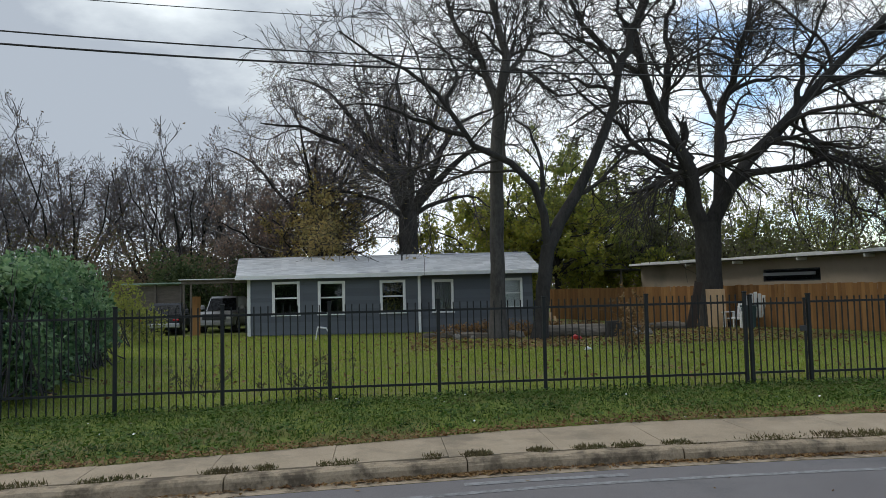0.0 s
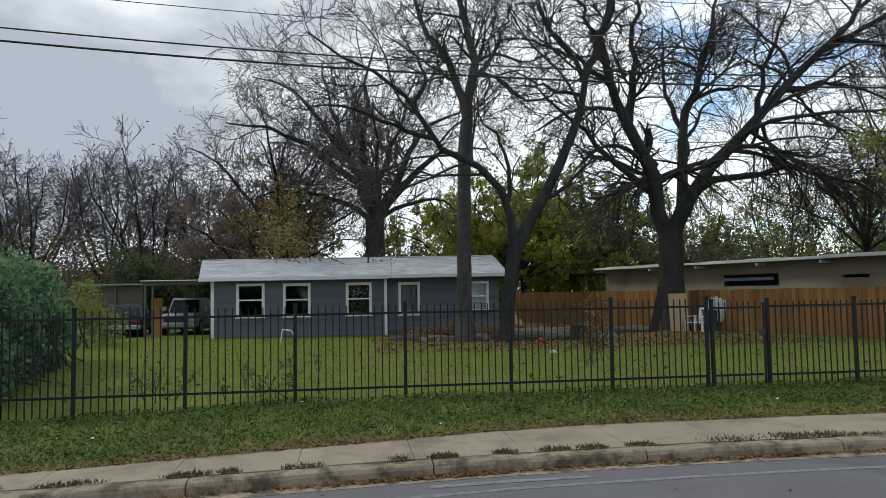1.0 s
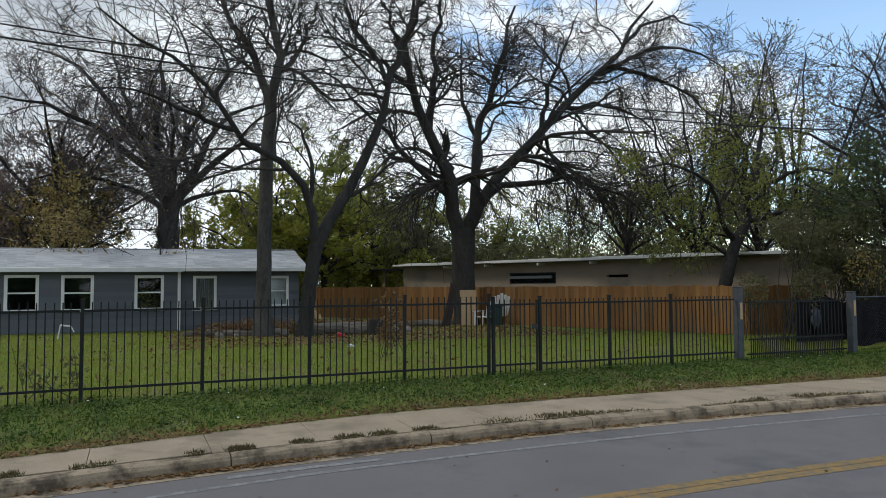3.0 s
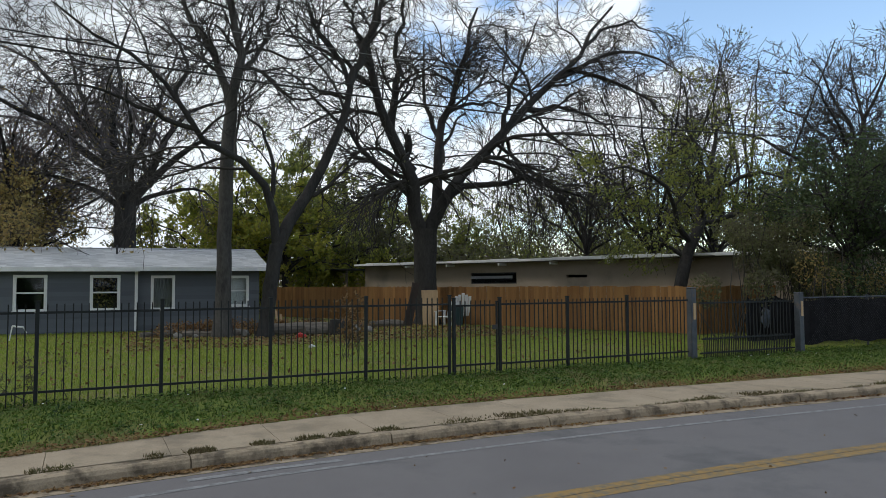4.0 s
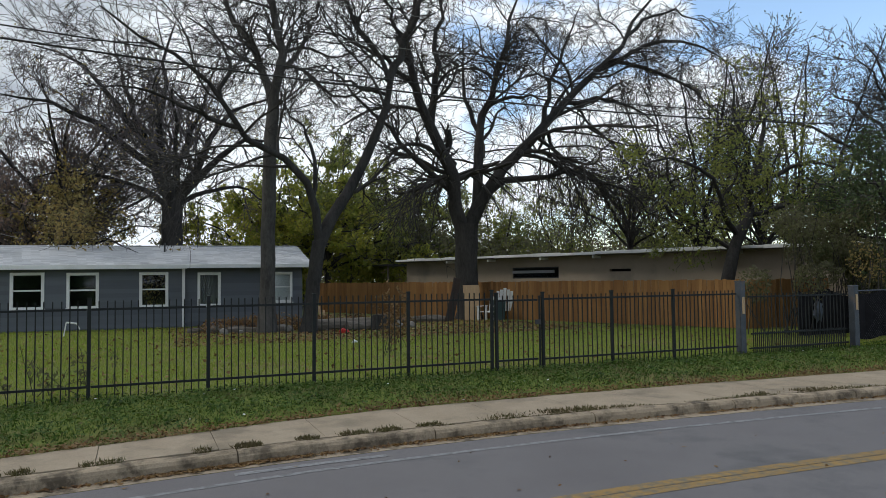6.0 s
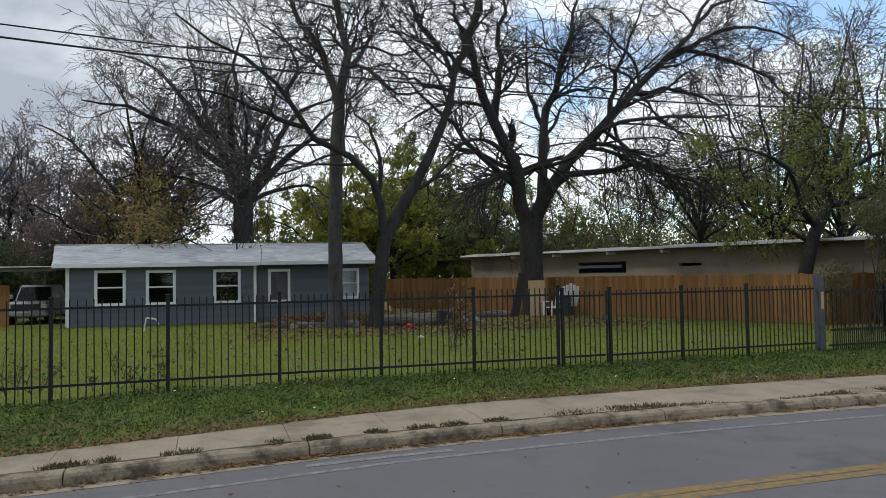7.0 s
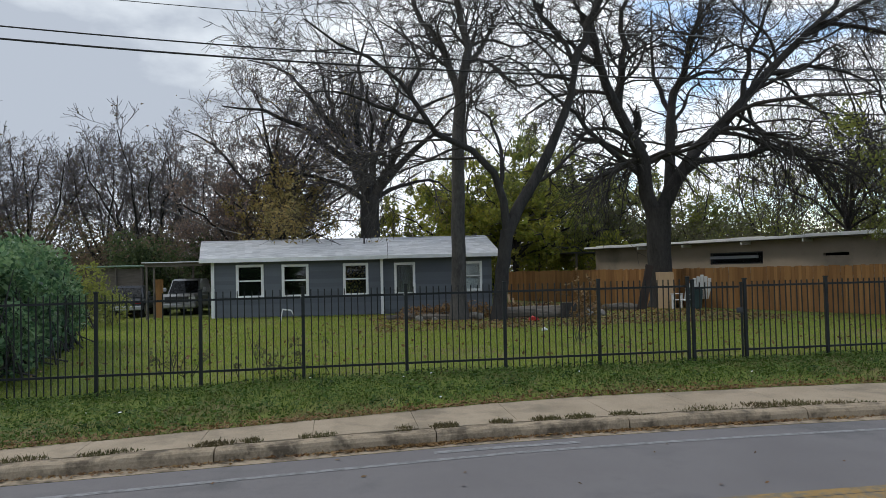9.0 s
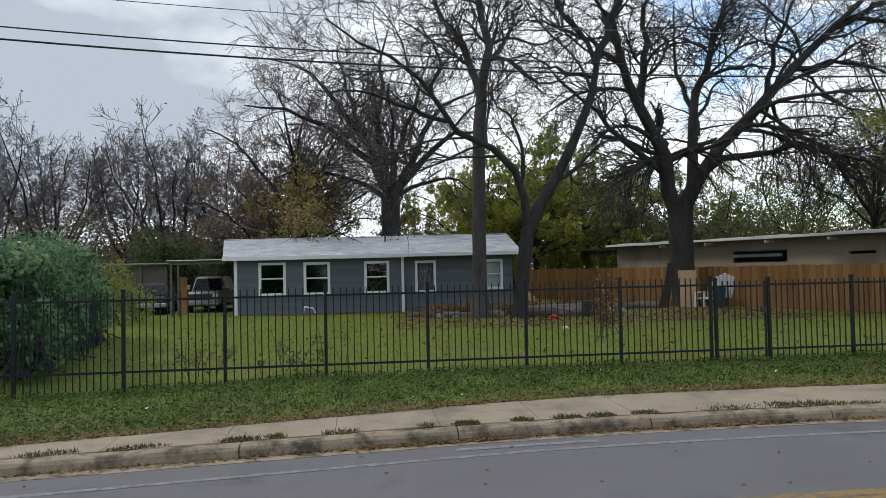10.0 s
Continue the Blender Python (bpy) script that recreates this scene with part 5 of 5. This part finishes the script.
# ---- overhead cables ----
def cables():
    for y, low, curve, r, mat, label in ((12.0, 5.22, 0.0033, 0.016, CABLE, "thick black overhead cable"), (12.0, 5.41, 0.0034, 0.012, CABLE, "black overhead cable"), (12.1, 6.05, 0.0034, 0.007, CABLE_GREY, "thin grey overhead wire"), (12.0, 6.65, 0.0034, 0.006, CABLE_GREY, "thin grey overhead wire")):
        xs = np.linspace(-40, 50, 91)
        line = np.stack([xs, y + xs * 0, low + curve * (xs - 6.8) ** 2 / (1 + ((xs - 6.8) / 60) ** 2)], 1)
        v, f = tubes(line[None], np.full((1, 91), r), 6)
        tagged(link_mesh("overhead_cable", v, f, mat, smooth=True), label + " along the street", "cable", "overhead cables")
    for x in (-40.0, 50.0):
        pole = thing("utility_pole", pose(x, 12.0, 0), "brown wooden utility pole carrying the overhead cables", "pole", "utility poles")
        bm = bmesh.new()
        rod(bm, (0, 0, -0.1), (0, 0, 11.5), 0.16, 0.11, 12)
        part("shaft", bm, OLD_WOOD, pole)
    xs = np.linspace(0, 1, 24)
    line = np.stack([-13 + 8.6 * xs, 44 - 10 * xs, 7.6 - 3.9 * xs - 1.6 * xs * (1 - xs)], 1)
    v, f = tubes(line[None], np.full((1, 24), 0.012), 5)
    tagged(link_mesh("service_wire", v, f, CABLE_GREY, smooth=True), "thin wire drooping to the house roof", "cable")


# ---- things on the lawn ----
def plastic_chair(m, label):
    c = thing("garden_chair", m, label, "chair", "white garden chairs")
    for i in range(5):
        boxed("back_slat", (-0.26 + i * 0.107, 0.28, 0.36), (-0.17 + i * 0.107, 0.31, 1.0 + 0.05 * (2 - abs(i - 2))), WHITE_PLASTIC, c, bevel=0.006, m=pose(0, 0, 0, -14, 0, 0))
    for i in range(4):
        boxed("seat_slat", (-0.28, -0.28 + i * 0.14, 0.34), (0.28, -0.16 + i * 0.14, 0.37), WHITE_PLASTIC, c, bevel=0.006)
    for s in (-1, 1):
        boxed("arm", (s * 0.34 - 0.06, -0.32, 0.56), (s * 0.34 + 0.06, 0.36, 0.585), WHITE_PLASTIC, c, bevel=0.006)
        boxed("leg", (s * 0.33 - 0.025, -0.30, 0), (s * 0.33 + 0.025, -0.22, 0.558), WHITE_PLASTIC, c)
        boxed("leg", (s * 0.33 - 0.025, 0.28, 0), (s * 0.33 + 0.025, 0.36, 0.558), WHITE_PLASTIC, c)


def log(m, length, r, label):
    bm = bmesh.new()
    rings = 9
    prev = None
    rng = random.Random(int(length * 100 + r * 1000))
    for i in range(rings):
        x = length * i / (rings - 1)
        ring = [bm.verts.new((x, (r + rng.uniform(-0.02, 0.02)) * math.cos(a), r + (r + rng.uniform(-0.02, 0.02)) * math.sin(a))) for a in (2 * math.pi * k / 12 for k in range(12))]
        if prev:
            for k in range(12):
                bm.faces.new((prev[k], prev[(k + 1) % 12], ring[(k + 1) % 12], ring[k]))
        else:
            bm.faces.new(ring)
        prev = ring
    bm.faces.new(prev)
    ob = part("log", bm, OLD_WOOD, smooth=False)
    ob.matrix_basis = m
    tagged(ob, label, "log", "felled logs on the lawn")


def lumps(name, spots, mat, label, category, seed):
    rng = random.Random(seed)
    bm = bmesh.new()
    for x, y, r in spots:
        made = bmesh.ops.create_icosphere(bm, subdivisions=1, radius=r, matrix=pose(x, y, r * 0.45, rng.uniform(0, 90), rng.uniform(0, 90), rng.uniform(0, 90)))["verts"]
        for v in made:
            c = Vector((x, y, r * 0.45))
            v.co = c + (v.co - c) * rng.uniform(0.7, 1.2)
            v.co.z = max(v.co.z, -0.02)
    return tagged(part(name, bm, mat), label, category)


def lawn_things():
    plastic_chair(pose(14.95, 28.3, 0, 0, 0, 160) @ Matrix.Scale(1.4, 4), "white slatted garden chair under the big tree")
    plastic_chair(pose(13.95, 27.7, 0, 0, 0, -60) @ Matrix.Scale(1.1, 4), "white slatted garden chair turned beside the trunk")
    bin_ = thing("plastic_bin", pose(14.35, 27.5, 0), "dark teal plastic bin with a lid before the chairs", "bin")
    bm = bmesh.new()
    for v in box(bm, (-0.22, -0.22, 0), (0.22, 0.22, 0.82)):
        if v.co.z < 0.1:
            v.co.x *= 0.8
            v.co.y *= 0.8
    bmesh.ops.bevel(bm, geom=bm.edges[:], offset=0.03, segments=2, affect="EDGES")
    part("body", bm, TEAL, bin_)
    boxed("lid", (-0.25, -0.26, 0.824), (0.25, 0.24, 0.89), TEAL, bin_, bevel=0.02)
    bench = thing("low_bench", pose(15.35, 27.9, 0, 0, 0, -4), "low white plank bench beside the garden chairs", "bench")
    boxed("plank", (0, -0.14, 0.30), (1.55, 0.14, 0.35), WHITE_PLASTIC, bench, bevel=0.008)
    for x in (0.1, 1.4):
        boxed("leg", (x, -0.12, 0), (x + 0.06, 0.12, 0.299), WHITE_PLASTIC, bench)
    board = thing("dark_board", pose(12.25, 28.0, 0, -6, 14, 0), "dark board leaning against the big trunk", "board")
    boxed("board", (-0.17, 0, 0), (0.17, 0.04, 1.92), DARK_WOOD, board, bevel=0.006)
    board = thing("dark_board", pose(12.0, 27.9, 0, -7, 18, 0), "narrow dark board leaning against the big trunk", "board")
    boxed("board", (-0.05, 0, 0), (0.05, 0.04, 1.85), DARK_WOOD, board, bevel=0.006)
    ply = thing("plywood_sheet", pose(13.4, 28.1, 0, -5, 0, 2), "pale plywood sheet leaning against the big trunk", "board")
    boxed("sheet", (-0.42, 0, 0), (0.38, 0.02, 1.55), PALE_WOOD, ply, bevel=0.003)
    wheel_ = thing("wooden_trellis", pose(6.6, 27.2, 0, -12, 0, 10), "pale arched wooden rack tipped on the lawn", "rack")
    for i in range(5):
        boxed("slat", (-0.5 + i * 0.17, 0, 0.0), (-0.42 + i * 0.17, 0.03, 1.15 - 0.15 * i), PALE_WOOD, wheel_)
    boxed("crosspiece", (-0.5, 0.031, 0.4), (0.3, 0.055, 0.47), PALE_WOOD, wheel_)
    for x, y, a, n, r in ((5.6, 25.6, -4, 2.6, 0.22), (6.9, 25.0, 6, 1.6, 0.17), (2.2, 26.4, 3, 2.4, 0.14), (2.9, 26.0, -12, 1.9, 0.12), (1.6, 26.7, 8, 1.6, 0.10), (7.4, 26.4, -18, 1.8, 0.17), (9.6, 28.0, 10, 2.4, 0.15), (10.2, 28.4, -7, 1.9, 0.13)):
        log(pose(x, y, 0, 0, 0, a), n, r, "weathered grey log lying on the lawn")
    rng = random.Random(17)
    for i in range(44):
        x = rng.uniform(2.2, 9.5)
        lumps("rock", [(x, rng.uniform(25.8, 28.0) - 0.08 * x, rng.uniform(0.08, 0.24))], STONE, "grey rubble stone on the bare patch of lawn", "rock", 100 + i)["group"] = "rubble stones"
    brush = [(rng.uniform(2.6, 9.2), 26.6 + rng.uniform(-0.7, 0.7), 0.18, rng.uniform(0.4, 0.9), 0.4, rng.uniform(0.2, 0.45)) for _ in range(26)]
    leaf_mass("brush_pile", brush, 8000, 78, LITTER, 0.05, "low heap of dead leaves and brushwood on the lawn", "brush pile")
    stump = thing("tree_stump", pose(8.1, 24.9, 0), "short brown sawn stump on the lawn", "stump")
    bm = bmesh.new()
    rod(bm, (0, 0, -0.05), (0, 0, 0.55), 0.34, 0.27, 14)
    part("wood", bm, BARK, stump)
    for name, x, y, mat, label, s in (("red_bucket", 6.45, 23.95, RED_PLASTIC, "crushed red plastic bucket on the grass", 0.15), ("litter_bag", 5.75, 20.1, PAPER, "crumpled pale blue bag on the grass", 0.08)):
        lumps(name, [(x, y, s), (x + s, y + 0.05, s * 0.7)], mat, label, "litter", 31)
    flock = thing("garden_ornament", pose(-2.35, 27.6, 0), "small bent white metal ornament on the lawn", "ornament")
    bm = bmesh.new()
    rod(bm, (0, 0, 0), (0.08, 0, 0.5), 0.02)
    rod(bm, (0.08, 0, 0.5), (0.4, 0, 0.45), 0.03)
    rod(bm, (0.4, 0, 0.45), (0.5, 0, 0.25), 0.02)
    part("frame", bm, WHITE_PLASTIC, flock)


def dead_shrub(x, y, h, w, seed, leafy, label):
    rng = np.random.default_rng(seed)
    tall = h > 1
    top = thing("dead_shrub", Matrix.Translation((x, y, 0)), label, "shrub", "scrawny shrubs along the fence")
    start = np.zeros((10, 3)) + rng.normal(size=(10, 3)) * np.array([w * 0.4, 0.08, 0])
    end = start + rng.normal(size=(10, 3)) * np.array([w * 0.5, 0.15, 0.1]) + np.array([0, 0, h]) * rng.uniform(0.5, 1, (10, 1))
    line = np.stack([start + (end - start) * k + rng.normal(size=(10, 3)) * 0.03 for k in (0, 0.33, 0.66, 1)], 1)
    rad = np.broadcast_to(np.linspace(0.007, 0.003, 4), (10, 4))
    p1, r1 = offspring(rng, line, rad, 5, 0.25, 0.5, (25, 60), 0.2, 0.0, 4, 0.7, 0.25, 0.003)
    p1[..., 2] = np.maximum(p1[..., 2], 0.01)
    v, f = merge([tubes(line, rad, 4), tubes(p1, r1, 3)])
    tagged(link_mesh("stem", v, f, TWIG, top), kind="stuff")
    pts = p1.reshape(-1, 3)
    c = pts[rng.integers(0, len(pts), leafy)] + rng.normal(size=(leafy, 3)) * 0.03
    v, f = leaf_quads(rng, c, 0.04)
    tagged(link_mesh("foliage", v, f, LITTER if tall else LEAF_OLIVE, top), kind="stuff")


# ---- grass, weeds, fallen leaves ----
def blades(name, x0, x1, y0, y1, count, h, w, seed, mat, label, keep=None, follow=False, category="grass", lift=0.0):
    rng = np.random.default_rng(seed)
    x, y = rng.uniform(x0, x1, count), rng.uniform(y0, y1, count)
    if keep is not None:
        ok = keep(x, y, rng)
        x, y = x[ok], y[ok]
    n = len(x)
    if follow:
        y = y + sway(x) * np.clip((12.9 - y) / 2.0, 0, 1)
    z = np.array([ground_height(a, b) for a, b in zip(x, y)]) - 0.005 + lift
    a = rng.uniform(0, 2 * math.pi, n)
    patch = 0.7 + 0.5 * np.sin(x * 1.7 + np.sin(y * 2.1)) * np.sin(y * 1.3 + 1.1 * np.sin(x * 0.9))
    hh = h * rng.uniform(0.5, 1.3, n) * (0.75 + 0.35 * patch)
    ww = w * rng.uniform(0.6, 1.3, n)
    lean = rng.uniform(0.2, 0.9, n) * hh
    b = rng.uniform(0, 2 * math.pi, n)
    p = np.stack([x, y, z], 1)
    s = np.stack([np.cos(a) * ww, np.sin(a) * ww, np.zeros(n)], 1)
    tip = p + np.stack([np.cos(b) * lean, np.sin(b) * lean, hh], 1)
    v = np.stack([p - s, p + s, tip], 1).reshape(-1, 3)
    tagged(link_mesh(name, v, np.arange(3 * n).reshape(-1, 3), mat), label, category, kind="stuff")


def scatter(name, x, y, z, size, seed, mat, label, category="fallen leaves"):
    rng = np.random.default_rng(seed)
    c = np.stack([x, y, z], 1)
    v, f = leaf_quads(rng, c, size, 0.75)
    tagged(link_mesh(name, v, f, mat), label, category, kind="stuff")


def grow_grass():
    clear = lambda x, y, rng: ~((x > -5.6) & (x < 6.6) & (y > 30.9 - 0.1 * (x + 1))) & (x < 18.7 - (y - 18.6) * 0.412)
    thin = lambda x, y, rng: clear(x, y, rng) & (rng.uniform(size=len(x)) > 0.75 * ((x > 2.0 + 0.1 * y) & (y > 21.5)))
    blades("lawn", -10, 19, 13.0, 20.5, 110000, 0.06, 0.010, 81, GRASS_YARD, "short yellow-green lawn", thin)
    blades("lawn", -10, 18, 20.5, 33, 90000, 0.065, 0.016, 82, GRASS_YARD, "short yellow-green lawn with bare patches", thin)
    blades("lawn", 13.3, 30, 12.9, 18.2, 20000, 0.06, 0.012, 83, GRASS_YARD, "short lawn behind the drive gate")
    blades("verge_grass", -12, 34, 10.2, 13.05, 60000, 0.07, 0.009, 84, GRASS_VERGE, "rough green weeds on the verge", lambda x, y, rng: rng.uniform(size=len(x)) < (y - pave_edge(x) - 0.05) * 1.4, True)
    blades("verge_grass", -12, 34, 10.0, 12.2, 50000, 0.05, 0.009, 85, GRASS_DRY, "dry brown grass edging the pavement", lambda x, y, rng: (rng.uniform(size=len(x)) < 1.0 - (y - pave_edge(x)) * 1.0) & (y > pave_edge(x) - 0.04 + 0.05 * np.sin(x * 3)), True)
    rng = np.random.default_rng(86)
    # low broad-leaved weeds, in drifts
    n = 90000
    x, y = rng.uniform(-12, 34, n), rng.uniform(10.2, 13.1, n)
    drift = 0.5 + 0.5 * np.sin(x * 2.3 + 1.5 * np.sin(y * 3.1)) * np.sin(y * 4.2 + np.sin(x * 1.4))
    ok = rng.uniform(size=n) < np.clip((y - pave_edge(x) - 0.1) * 1.6, 0, 1) * (0.35 + 0.65 * drift)
    x, y, drift = x[ok], y[ok], drift[ok]
    y = y + sway(x) * np.clip((12.9 - y) / 2.0, 0, 1)
    z = np.array([ground_height(a, b) for a, b in zip(x, y)]) + rng.uniform(0.01, 0.05, len(x)) + 0.05 * drift
    scatter("verge_weeds", x, y, z, 0.032, 94, GRASS_VERGE, "low broad-leaved green weeds on the verge", "weeds")
    for cx, sx, n in ((-2.9, 0.4, 800), (-1.7, 0.28, 700), (-1.25, 0.14, 350), (-0.4, 0.26, 600), (0.7, 0.16, 250), (1.26, 0.22, 900), (2.05, 0.16, 700), (2.7, 0.24, 700), (3.2, 0.25, 600), (3.85, 0.22, 700), (-3.9, 0.4, 500)):
        gx = lambda x, y, rng, cx=cx, sx=sx: np.abs((x - cx) / sx) ** 2 + np.abs((y - 9.54) / 0.13) ** 2 < rng.uniform(0.3, 1.1, len(x))
        blades("kerb_weeds", cx - sx, cx + sx, 9.40, 9.70, n, 0.06, 0.012, int(900 + cx * 10), GRASS_WEED, "tuft of weeds in the joint behind the kerb", gx, True, "weeds", 0.055)
    blades("kerb_weeds", 4.0, 19.0, 9.44, 9.78, 12000, 0.04, 0.010, 87, GRASS_WEED, "dry grass along the back of the kerb", lambda x, y, rng: (np.sin(x * 2.2) + np.sin(x * 5.1 + 1) > -0.6 + rng.normal(size=len(x)) * 0.5) & (y < 9.6 + 0.14 * np.sin(x * 1.3) + rng.normal(size=len(x)) * 0.05), True, "weeds", 0.07)
    # leaves: over the lawn, along the pavement's edge, in the gutter
    sw = sway
    x, y = rng.uniform(-6, 17, 2600), rng.uniform(13.2, 30.5, 2600)
    ok = x < 18.4 - (y - 18.6) * 0.412
    scatter("fallen_leaves", x[ok], y[ok], np.full(ok.sum(), 0.05), 0.05, 88, LITTER, "brown leaves strewn over the lawn")
    x, y = rng.uniform(1, 15, 9200), rng.uniform(21, 31, 9200)
    ok = (x < 17.6 - (y - 18.6) * 0.412) & ~((x < 6.8) & (y > 29.8))
    scatter("fallen_leaves", x[ok], y[ok], np.full(ok.sum(), 0.04), 0.06, 89, LITTER, "brown leaves strewn under the trees")
    x = rng.uniform(-10, 30, 9000)
    y = pave_edge(x) - 0.06 + np.abs(rng.normal(size=9000)) * 0.25
    scatter("fallen_leaves", x, y + sw(x) * 0.97, np.full(9000, -0.25) + np.maximum(y - 11.0, 0) * 0.12, 0.03, 90, LITTER, "dry leaves along the pavement edge")
    x = np.concatenate([rng.uniform(-8, 26, 2000), rng.normal(1.0, 0.6, 700), rng.normal(4.6, 1.0, 500)])
    y = 9.21 - np.abs(rng.normal(size=len(x))) * 0.06
    scatter("fallen_leaves", x, y + sw(x), np.full(len(x), -0.41), 0.032, 91, LITTER, "dry leaves caught in the gutter")
    x, y = rng.uniform(-6, 18, 90), rng.uniform(4.8, 8.9, 90)
    scatter("fallen_leaves", x, y, np.full(90, -0.417), 0.03, 92, LITTER, "few dark leaves on the asphalt")
    x, y = rng.uniform(-8, 26, 80), rng.uniform(11, 12.8, 80)
    scatter("litter", x, y, np.array([ground_height(a, b) + 0.06 for a, b in zip(x, y)]), 0.03, 93, PAPER, "scraps of pale litter in the verge", "litter")


# ---- kerb and pavement pieces ----
def build_kerb():
    kerb = thing("kerb", Matrix.Translation((0, 0, 0)), "worn stained concrete kerb with rounded top", "kerb", kind="structure")
    section = [(9.22, -0.45), (9.235, -0.34), (9.26, -0.295), (9.305, -0.278), (9.45, -0.276), (9.455, -0.45)]

    def run(x0, x1, seed):
        rng = random.Random(seed)
        n = max(2, round((x1 - x0) / 0.35))
        verts, faces = [], []
        for i in range(n + 1):
            x = x0 + (x1 - x0) * i / n
            chip = rng.uniform(-0.012, 0.004)
            for k, (y, z) in enumerate(section):
                verts.append((x, y + sway(x) + (rng.uniform(-0.006, 0.006) if 0 < k < 4 else 0), z + (chip if 1 < k < 5 else 0)))
        m = len(section)
        for i in range(n):
            for k in range(m - 1):
                faces.append((i * m + k, (i + 1) * m + k, (i + 1) * m + k + 1, i * m + k + 1))
        faces += [tuple(range(m)), tuple(range(n * m, n * m + m))]
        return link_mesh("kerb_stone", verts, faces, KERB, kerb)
    cuts = [-60, -30, -16.0, -13.4, -10.7, -8.0, -5.35, -1.65, 1.1, 3.8, 6.47, 9.2, 11.9, 14.6, 17.3, 20, 22.7, 25.4, 40, 80]
    for i, (a, b) in enumerate(zip(cuts, cuts[1:])):
        run(a + 0.008, b - 0.008, i)


def build_pavement():
    walk_ = thing("pavement", Matrix.Translation((0, 0, 0)), "worn tan concrete pavement slabs", "pavement", kind="structure")

    def slab(x0, x1, rng):
        n = max(1, round((x1 - x0) / 1.4))
        tilt = rng.uniform(-0.008, 0.008)
        verts, faces = [], []
        for i in range(n + 1):
            x = x0 + (x1 - x0) * i / n
            s = sway(x)
            edge = float(pave_edge(x)) + rng.uniform(-0.04, 0.03)
            verts += [(x, 9.52 + s, -0.285 + tilt), (x, edge + s, -0.272 - tilt * 0.5), (x, 9.52 + s, -0.4), (x, edge + s, -0.4)]
        for i in range(n):
            a, b = 4 * i, 4 * i + 4
            faces += [(a, b, b + 1, a + 1), (a, a + 2, b + 2, b), (a + 1, b + 1, b + 3, a + 3)]
        faces += [(0, 1, 3, 2), (4 * n, 4 * n + 2, 4 * n + 3, 4 * n + 1)]
        return link_mesh("slab", verts, faces, CONCRETE, walk_)
    rng = random.Random(23)
    for k in range(-9, 22):
        x = 0.9 + 1.4 * k
        slab(x + 0.004, x + 1.396, rng)
    slab(-80, 0.9 - 9 * 1.4 - 0.01, rng)
    slab(0.9 + 22 * 1.4, 100, rng)


build_house()
build_carport()
build_neighbour()
build_blue_store()
build_wood_fence()
build_iron_fence()
cables()
lawn_things()
dead_shrub(-1.2, 13.25, 0.75, 0.75, 61, 130, "scrawny leafless shrub grown through the iron fence")
dead_shrub(-3.0, 13.2, 0.6, 0.5, 62, 80, "scrawny leafless shrub grown through the iron fence")
dead_shrub(5.6, 16.6, 1.55, 0.55, 63, 700, "thin upright shrub with dry brown leaves inside the fence")
grow_grass()
build_kerb()
build_pavement()
